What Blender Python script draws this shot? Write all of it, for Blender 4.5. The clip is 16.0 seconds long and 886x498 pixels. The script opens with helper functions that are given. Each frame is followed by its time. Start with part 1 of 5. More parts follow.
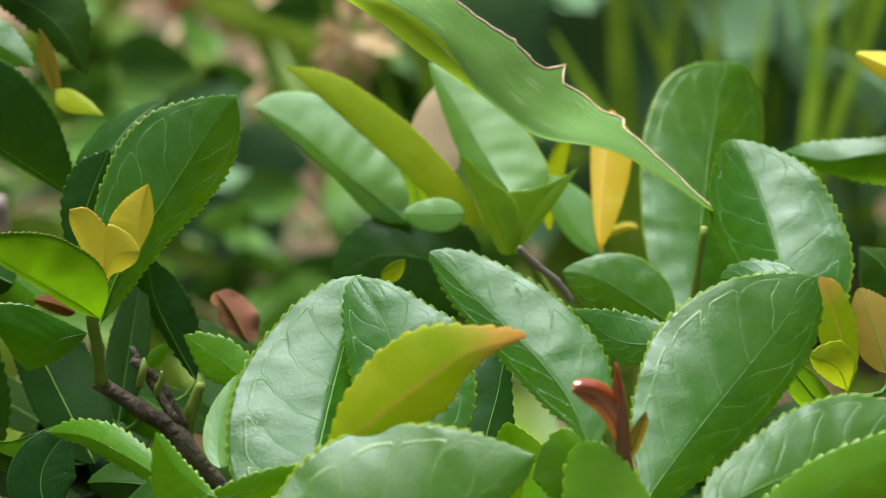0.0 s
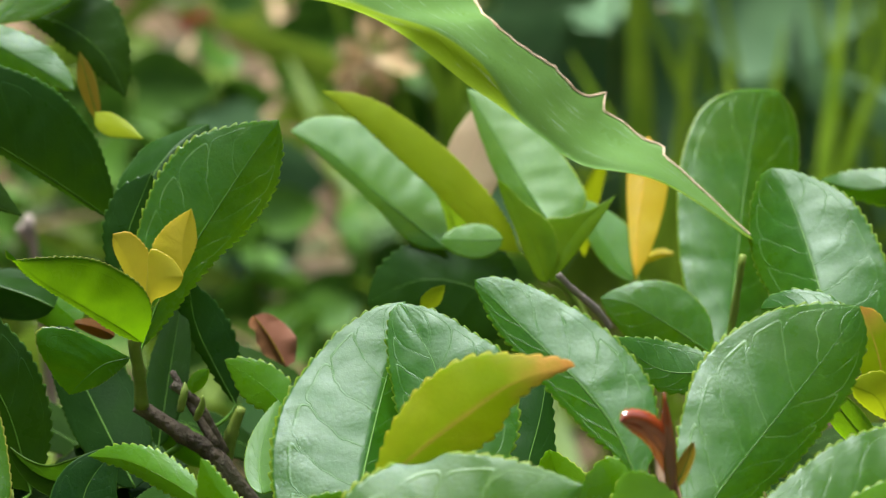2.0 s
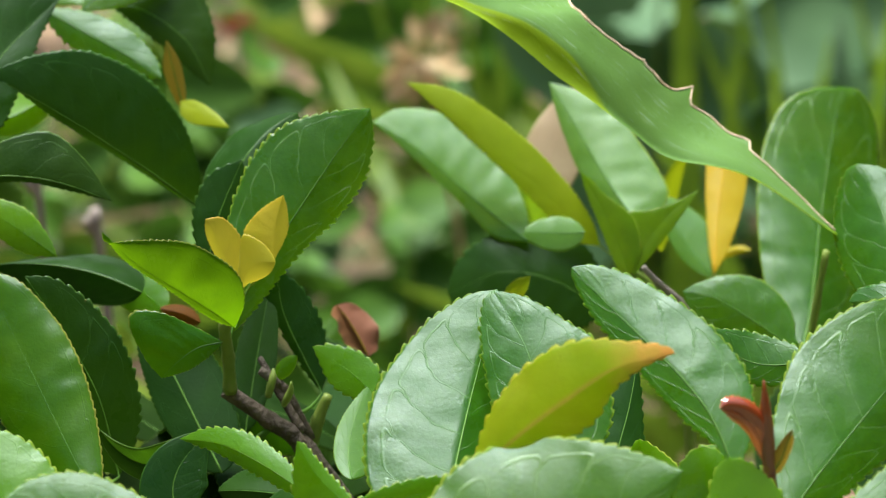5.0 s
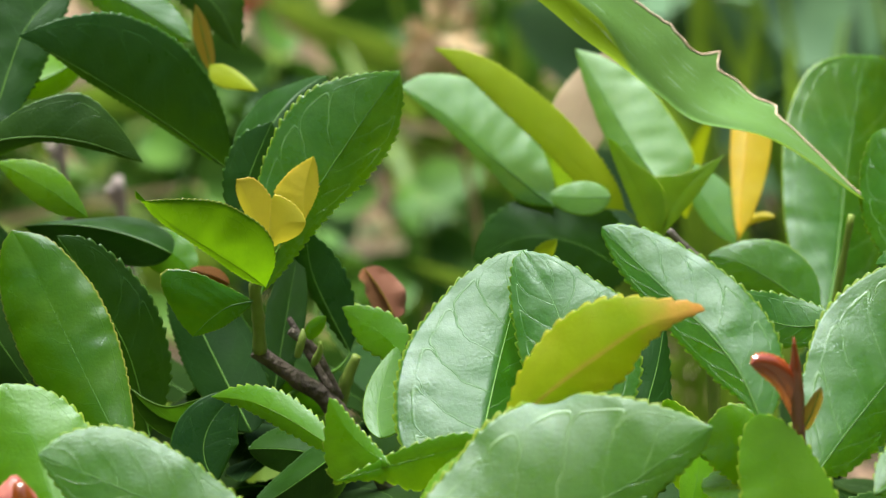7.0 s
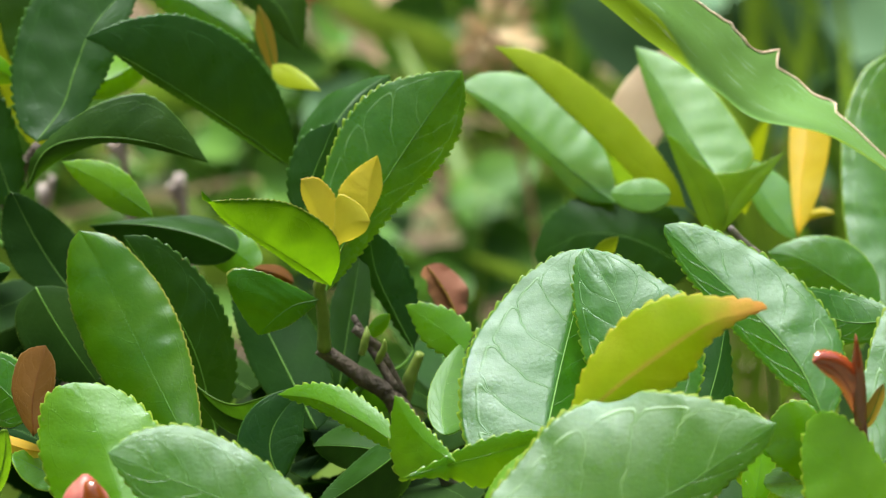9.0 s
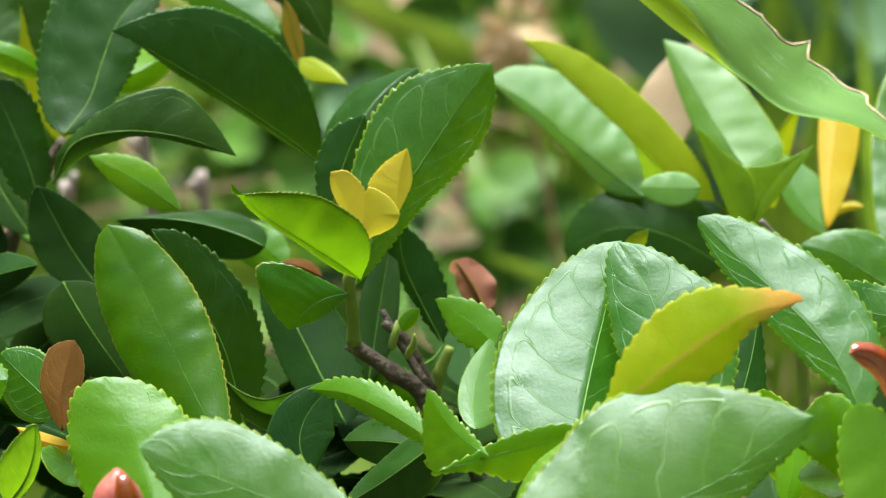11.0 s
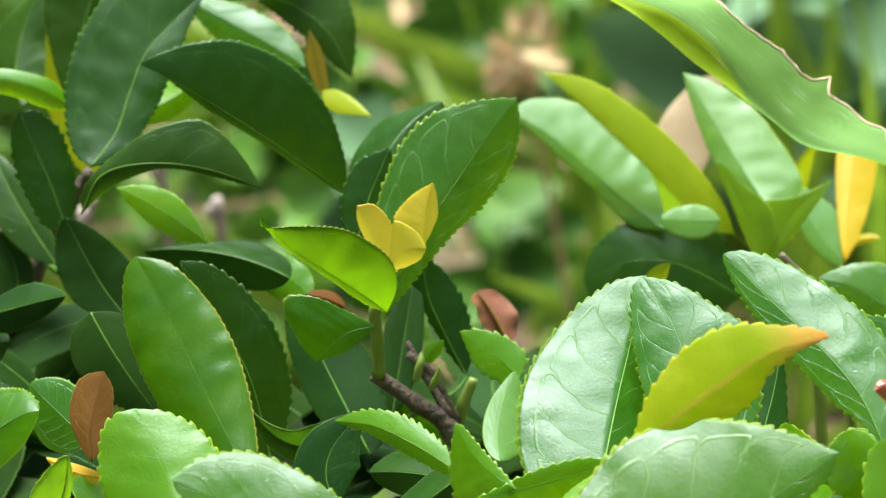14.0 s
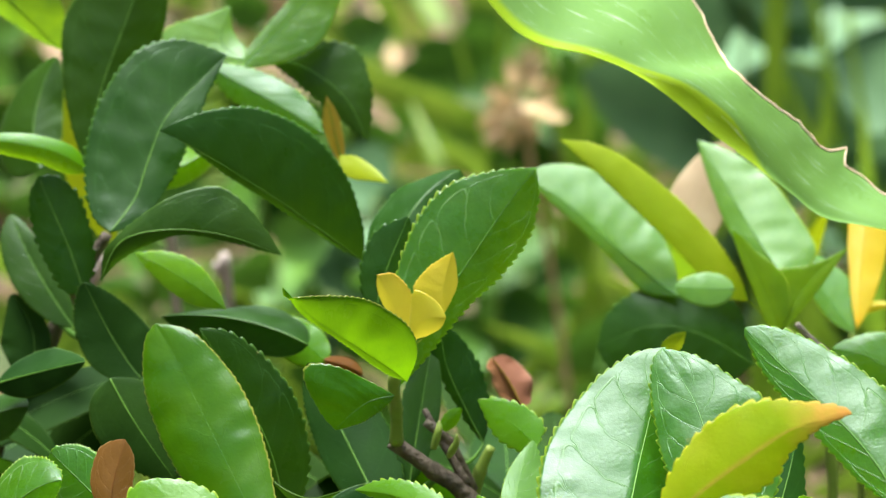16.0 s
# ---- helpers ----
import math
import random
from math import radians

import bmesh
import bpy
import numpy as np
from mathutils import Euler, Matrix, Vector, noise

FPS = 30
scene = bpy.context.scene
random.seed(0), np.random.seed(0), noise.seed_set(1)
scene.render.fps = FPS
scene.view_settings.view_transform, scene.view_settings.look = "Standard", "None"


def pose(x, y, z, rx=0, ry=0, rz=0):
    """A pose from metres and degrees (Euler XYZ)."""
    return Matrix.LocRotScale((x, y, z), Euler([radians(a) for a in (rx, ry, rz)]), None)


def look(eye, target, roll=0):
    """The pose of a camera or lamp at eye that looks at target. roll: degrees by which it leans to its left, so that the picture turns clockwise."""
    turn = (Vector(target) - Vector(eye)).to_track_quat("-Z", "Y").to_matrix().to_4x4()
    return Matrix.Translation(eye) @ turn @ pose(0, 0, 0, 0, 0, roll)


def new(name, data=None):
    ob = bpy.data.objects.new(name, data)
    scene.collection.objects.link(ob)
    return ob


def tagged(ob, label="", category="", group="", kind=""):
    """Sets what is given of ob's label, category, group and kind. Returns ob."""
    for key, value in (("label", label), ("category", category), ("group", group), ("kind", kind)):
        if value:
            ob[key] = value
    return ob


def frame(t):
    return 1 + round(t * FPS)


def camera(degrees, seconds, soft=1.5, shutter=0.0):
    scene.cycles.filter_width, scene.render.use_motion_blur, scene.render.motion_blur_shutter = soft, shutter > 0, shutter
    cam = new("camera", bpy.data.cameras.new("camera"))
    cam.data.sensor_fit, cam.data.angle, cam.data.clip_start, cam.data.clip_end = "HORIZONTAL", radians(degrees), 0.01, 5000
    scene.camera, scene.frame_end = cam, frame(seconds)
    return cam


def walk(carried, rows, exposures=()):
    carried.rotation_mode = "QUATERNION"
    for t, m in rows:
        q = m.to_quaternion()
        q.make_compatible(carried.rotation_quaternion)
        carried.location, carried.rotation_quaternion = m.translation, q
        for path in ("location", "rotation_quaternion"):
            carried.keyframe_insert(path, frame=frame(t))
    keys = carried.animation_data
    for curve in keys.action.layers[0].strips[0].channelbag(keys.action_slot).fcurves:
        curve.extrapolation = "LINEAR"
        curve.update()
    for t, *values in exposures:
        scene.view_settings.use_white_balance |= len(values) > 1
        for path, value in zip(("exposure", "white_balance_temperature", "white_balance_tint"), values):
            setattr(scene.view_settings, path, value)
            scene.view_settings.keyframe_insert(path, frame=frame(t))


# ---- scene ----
cam = camera(15.0, 16.0, soft=1.25)
PATH = [
    (0, 0.03576, -0.60601, 0.73189, 69.749, 1.078, -0.887),
    (0.5, 0.02930, -0.60373, 0.73344, 69.860, 0.848, -0.805),
    (1, 0.03013, -0.60269, 0.73008, 69.924, 0.869, -0.802),
    (1.5, 0.02706, -0.60619, 0.73303, 69.977, 0.708, -0.753),
    (2, 0.02681, -0.60605, 0.73489, 69.997, 0.663, -0.743),
    (2.5, 0.02711, -0.60547, 0.73772, 70.026, 0.675, -0.808),
    (3, 0.02047, -0.60275, 0.73628, 70.145, 0.474, -0.767),
    (3.5, 0.01808, -0.60143, 0.73498, 70.212, 0.359, -0.732),
    (4, 0.01456, -0.60498, 0.73578, 70.207, 0.250, -0.616),
    (4.5, 0.01123, -0.60549, 0.73347, 70.232, 0.221, -0.423),
    (4.7, 0.01086, -0.60752, 0.73235, 70.254, 0.109, -0.360),
    (7, 0.00559, -0.61707, 0.72705, 70.053, -0.148, -0.095),
    (7.5, 0.00297, -0.61872, 0.72659, 69.998, -0.202, -0.080),
    (8, 0.00000, -0.62020, 0.72573, 70.000, -0.000, -0.000),
    (8.5, 0.00114, -0.61738, 0.72629, 69.920, 0.236, 0.468),
    (9, 0.00300, -0.62252, 0.73106, 69.875, 0.353, 0.643),
    (9.5, 0.00019, -0.62233, 0.72831, 69.939, 0.412, 0.784),
    (9.7, -0.00118, -0.62184, 0.72788, 69.911, 0.353, 0.812),
    (11.8, -0.00151, -0.61809, 0.72748, 69.978, 0.590, 0.731),
    (12, -0.00146, -0.62018, 0.72921, 70.067, 0.531, 0.715),
    (12.5, -0.00238, -0.61595, 0.72892, 70.044, 0.338, 0.782),
    (13, -0.00192, -0.61886, 0.72817, 70.082, 0.475, 0.747),
    (13.5, -0.00516, -0.62287, 0.73022, 70.108, 0.423, 0.706),
    (14, -0.00852, -0.62384, 0.73401, 70.147, 0.222, 0.718),
    (14.5, -0.01308, -0.62148, 0.73823, 70.296, -0.006, 0.646),
    (15, -0.01460, -0.62389, 0.74180, 70.464, -0.239, 0.620),
    (15.5, -0.01624, -0.62434, 0.74050, 70.642, -0.258, 0.616),
    (16, -0.01719, -0.62435, 0.74191, 70.751, -0.281, 0.526),
]
EXPOSURES = [(0, 0.74), (9, 1.10), (16, 1.44)]
walk(cam, [(t, pose(x, y, z, rx, ry, rz)) for t, x, y, z, rx, ry, rz in PATH], EXPOSURES)
cam.data.dof.use_dof = True
cam.data.dof.focus_distance = 0.688
cam.data.dof.aperture_fstop = 23.0

# ---- light: bright hazy daylight from above ----
SUN_UP, SUN_ROUND = radians(76), radians(335)
world = bpy.data.worlds.new("sky")
scene.world = world
world.use_nodes = True
wt = world.node_tree
sky = wt.nodes.new("ShaderNodeTexSky")
sky.sky_type = "NISHITA"
sky.sun_disc = False
sky.sun_elevation, sky.sun_rotation = SUN_UP, SUN_ROUND
sky.air_density, sky.dust_density, sky.ozone_density = 1.0, 5.0, 1.0
wt.nodes["Background"].inputs["Strength"].default_value = 0.105
wt.links.new(sky.outputs[0], wt.nodes["Background"].inputs["Color"])
sun = new("sun", bpy.data.lights.new("sun", "SUN"))
sun.data.energy, sun.data.angle, sun.data.color = 5.7, radians(36), (1.0, 0.99, 0.93)
sun.matrix_world = look((math.sin(SUN_ROUND) * math.cos(SUN_UP) * 9, math.cos(SUN_ROUND) * math.cos(SUN_UP) * 9, math.sin(SUN_UP) * 9), (0, 0, 0))


# ---- materials ----
def material(name):
    m = bpy.data.materials.new(name)
    m.use_nodes = True
    m.node_tree.nodes.clear()
    return m, m.node_tree


def node(nt, kind, values=()):
    n = nt.nodes.new(kind)
    for k, v in values:
        n.inputs[k].default_value = v
    return n


def maths(nt, op, a, b=None, c=None):
    n = nt.nodes.new("ShaderNodeMath")
    n.operation = op
    for i, v in enumerate((a, b, c)):
        if v is None:
            continue
        if isinstance(v, (int, float)):
            n.inputs[i].default_value = v
        else:
            nt.links.new(v, n.inputs[i])
    return n.outputs[0]


def mixed(nt, fac, a, b, blend="MIX"):
    n = nt.nodes.new("ShaderNodeMix")
    n.data_type, n.blend_type = "RGBA", blend
    for i, v in ((0, fac), (6, a), (7, b)):
        if isinstance(v, tuple):
            n.inputs[i].default_value = (*v, 1)
        elif isinstance(v, (int, float)):
            n.inputs[i].default_value = v
        else:
            nt.links.new(v, n.inputs[i])
    return n.outputs[2]


def ranged(nt, value, a, b, c=0.0, d=1.0):
    n = node(nt, "ShaderNodeMapRange", (("From Min", a), ("From Max", b), ("To Min", c), ("To Max", d)))
    nt.links.new(value, n.inputs[0])
    return n.outputs[0]


def noised(nt, scale, detail=4.0, where=None, rough=0.55):
    n = node(nt, "ShaderNodeTexNoise", (("Scale", scale), ("Detail", detail), ("Roughness", rough)))
    if where is not None:
        nt.links.new(where, n.inputs["Vector"])
    return n.outputs[0]


def finish(nt, colour, rough, normal=None, glow=None, thin=0.0, specular=0.5, coat=0.0):
    """Principled surface, with a share of light let through where thin > 0."""
    p = node(nt, "ShaderNodeBsdfPrincipled", (("Specular IOR Level", specular), ("Coat Weight", coat), ("Coat Roughness", 0.25)))
    out = node(nt, "ShaderNodeOutputMaterial")
    for v, k in ((colour, "Base Color"), (rough, "Roughness"), (normal, "Normal")):
        if v is None:
            continue
        if isinstance(v, tuple):
            p.inputs[k].default_value = (*v, 1)
        elif isinstance(v, (int, float)):
            p.inputs[k].default_value = v
        else:
            nt.links.new(v, p.inputs[k])
    if not thin:
        nt.links.new(p.outputs[0], out.inputs[0])
        return
    # leaf flesh: scattered and let-through light under a clear waxy skin
    df, tr = node(nt, "ShaderNodeBsdfDiffuse"), node(nt, "ShaderNodeBsdfTranslucent")
    gl = node(nt, "ShaderNodeBsdfGlossy", (("Color", (0.84, 0.97, 1, 1)),))
    fr = node(nt, "ShaderNodeLayerWeight")
    sheen = maths(nt, "MULTIPLY_ADD", maths(nt, "POWER", fr.outputs["Facing"], 4.5), 0.42 * min(specular, 0.55), 0.038 * specular)
    for v, sockets in ((colour, (df.inputs["Color"],)), (glow, (tr.inputs["Color"],)), (rough, (gl.inputs["Roughness"],)), (normal, (df.inputs["Normal"], tr.inputs["Normal"], gl.inputs["Normal"], fr.inputs["Normal"]))):
        for k in sockets:
            if isinstance(v, (int, float)):
                k.default_value = v
            elif v is not None:
                nt.links.new(v, k)
    mx, skin = node(nt, "ShaderNodeMixShader", (("Fac", thin),)), node(nt, "ShaderNodeMixShader")
    nt.links.new(df.outputs[0], mx.inputs[1])
    nt.links.new(tr.outputs[0], mx.inputs[2])
    nt.links.new(sheen, skin.inputs[0])
    nt.links.new(mx.outputs[0], skin.inputs[1])
    nt.links.new(gl.outputs[0], skin.inputs[2])
    nt.links.new(skin.outputs[0], out.inputs[0])


def blade_material(name, dark, light, through_colour, vein, margin, thin=0.3, rough=0.32, pairs=7.0, veins=1.0, specular=0.5, blush=None, scuff=0.0, under=None):
    """A leaf: colour patches, side veins that leave the midrib at a slant and arch forward, fine net of veinlets, pale margin."""
    m, nt = material(name)
    uv = node(nt, "ShaderNodeUVMap")
    uv.uv_map = "blade"
    sep = node(nt, "ShaderNodeSeparateXYZ")
    nt.links.new(uv.outputs[0], sep.inputs[0])
    u, v = sep.outputs[0], maths(nt, "ABSOLUTE", sep.outputs[1])
    obj = node(nt, "ShaderNodeTexCoord").outputs["Object"]
    info = node(nt, "ShaderNodeObjectInfo").outputs["Random"]
    wob = maths(nt, "MULTIPLY", maths(nt, "SUBTRACT", noised(nt, 110, 2, obj), 0.5), 0.10)
    side = maths(nt, "ADD", maths(nt, "MULTIPLY", maths(nt, "SIGN", sep.outputs[1]), 0.03), maths(nt, "MULTIPLY", info, 0.3))
    # side veins run forward as they go out, and join in arches inside the margin
    s = maths(nt, "ADD", maths(nt, "ADD", maths(nt, "SUBTRACT", u, maths(nt, "MULTIPLY", maths(nt, "POWER", v, 1.25), 0.24)), wob), side)
    ph = maths(nt, "FRACT", maths(nt, "MULTIPLY", s, pairs))
    line = maths(nt, "MULTIPLY", maths(nt, "ABSOLUTE", maths(nt, "SUBTRACT", ph, 0.5)), 2.0)
    arch = maths(nt, "ADD", maths(nt, "POWER", line, 7.0), maths(nt, "POWER", maths(nt, "MULTIPLY", maths(nt, "ADD", v, wob), 1.24), 6.0))
    fade = maths(nt, "MULTIPLY", ranged(nt, v, 0.99, 0.86), ranged(nt, noised(nt, 130, 2, obj), 0.35, 0.6, 0.25, 1.0))
    straight = maths(nt, "MULTIPLY", ranged(nt, line, 0.95, 0.99), ranged(nt, v, 0.78, 0.6))
    loop = maths(nt, "MULTIPLY", ranged(nt, maths(nt, "ABSOLUTE", maths(nt, "SUBTRACT", arch, 0.95)), 0.14, 0.03), ranged(nt, v, 0.5, 0.66))
    vline = maths(nt, "MULTIPLY", maths(nt, "MAXIMUM", straight, loop), fade)
    puff = maths(nt, "MULTIPLY", ranged(nt, arch, 1.0, 0.0), ranged(nt, v, 0.0, 0.25))
    vor = node(nt, "ShaderNodeTexVoronoi", (("Scale", 800.0),))
    vor.feature = "DISTANCE_TO_EDGE"
    nt.links.new(obj, vor.inputs["Vector"])
    net = ranged(nt, vor.outputs[0], 0.0, 0.12)
    patch = noised(nt, 55, 5, obj)
    fine = noised(nt, 1300, 3, obj)
    col = mixed(nt, ranged(nt, patch, 0.35, 0.68), dark, light)
    if blush:
        b = maths(nt, "MULTIPLY", ranged(nt, maths(nt, "ADD", u, maths(nt, "MULTIPLY", noised(nt, 90, 3, obj), 0.35)), 0.84, 1.12), 0.85)
        b = maths(nt, "MAXIMUM", b, maths(nt, "MULTIPLY", ranged(nt, v, 0.10, 0.0), 0.35))
        col = mixed(nt, b, col, blush)
    col = mixed(nt, ranged(nt, noised(nt, 420, 3, obj), 0.35, 0.7, 0.0, 0.35), col, dark)
    col = mixed(nt, maths(nt, "MULTIPLY", ranged(nt, net, 1, 0), 0.04 * veins), col, vein)
    # pale vein colour; part of it stands for glints along the veins
    col = mixed(nt, maths(nt, "MULTIPLY", vline, 0.48 * veins), col, vein)
    col = mixed(nt, maths(nt, "MULTIPLY", ranged(nt, v, 0.97, 0.992), 0.6), col, margin)
    spots = maths(nt, "MULTIPLY", ranged(nt, noised(nt, 330, 1, obj), 0.8, 0.84), 0.45)
    col = mixed(nt, spots, col, (0.2, 0.17, 0.06))
    # tucked strip: yellower underside, with its backlit glow put into the colour
    if under:
        col = mixed(nt, ranged(nt, maths(nt, "ADD", sep.outputs[1], maths(nt, "MULTIPLY", maths(nt, "MAXIMUM", maths(nt, "SUBTRACT", u, 0.5), 0.0), 2.0)), -0.55, -0.61), col, under)
    if scuff:
        mp = node(nt, "ShaderNodeMapping", (("Scale", (5.0, 9.0, 1.0)),))
        nt.links.new(uv.outputs[0], mp.inputs[0])
        col = mixed(nt, maths(nt, "MULTIPLY", ranged(nt, noised(nt, 1.6, 6, mp.outputs[0], 0.7), 0.585, 0.70), scuff), col, (0.55, 0.66, 0.55))
    hsv = node(nt, "ShaderNodeHueSaturation")
    nt.links.new(col, hsv.inputs["Color"])
    nt.links.new(ranged(nt, info, 0, 1, 0.485, 0.512), hsv.inputs["Hue"])
    nt.links.new(ranged(nt, info, 0, 1, 1.12, 0.88), hsv.inputs["Value"])
    glow = mixed(nt, maths(nt, "MULTIPLY", vline, 0.12), through_colour, dark)
    glow = mixed(nt, ranged(nt, patch, 0.4, 0.66, 0.0, 0.6), glow, dark)
    if blush:
        glow = mixed(nt, b, glow, blush)
    h = maths(nt, "ADD", maths(nt, "MULTIPLY", puff, 0.06 * veins), maths(nt, "MULTIPLY", vline, 0.09 * veins))
    h = maths(nt, "ADD", h, maths(nt, "MULTIPLY", net, 0.010 * veins))
    h = maths(nt, "ADD", h, maths(nt, "MULTIPLY", fine, 0.11))
    h = maths(nt, "ADD", h, maths(nt, "MULTIPLY", noised(nt, 170, 3, obj), 0.07))
    bump = node(nt, "ShaderNodeBump", (("Strength", 0.62), ("Distance", 0.0007)))
    nt.links.new(h, bump.inputs["Height"])
    rgh = ranged(nt, noised(nt, 120, 4, obj), 0.3, 0.7, rough - 0.09, rough + 0.14)
    finish(nt, hsv.outputs[0], rgh, bump.outputs[0], glow, thin, specular)
    return m


def plain_material(name, a, b, scale, rough=0.6, bump=0.3, depth=0.001, thin=0.0, detail=5.0, specular=0.4, spots=None):
    m, nt = material(name)
    obj = node(nt, "ShaderNodeTexCoord").outputs["Object"]
    info = node(nt, "ShaderNodeObjectInfo").outputs["Random"]
    col = mixed(nt, ranged(nt, noised(nt, scale, detail, obj), 0.32, 0.68), a, b)
    if spots:
        col = mixed(nt, ranged(nt, noised(nt, scale * 0.3, 3, obj), 0.5, 0.62), col, spots)
    hsv = node(nt, "ShaderNodeHueSaturation")
    nt.links.new(col, hsv.inputs["Color"])
    nt.links.new(ranged(nt, info, 0, 1, 0.8, 1.15), hsv.inputs["Value"])
    bp = node(nt, "ShaderNodeBump", (("Strength", bump), ("Distance", depth)))
    nt.links.new(noised(nt, scale * 4, 4, obj), bp.inputs["Height"])
    finish(nt, hsv.outputs[0], rough, bp.outputs[0], hsv.outputs[0], thin, specular)
    return m


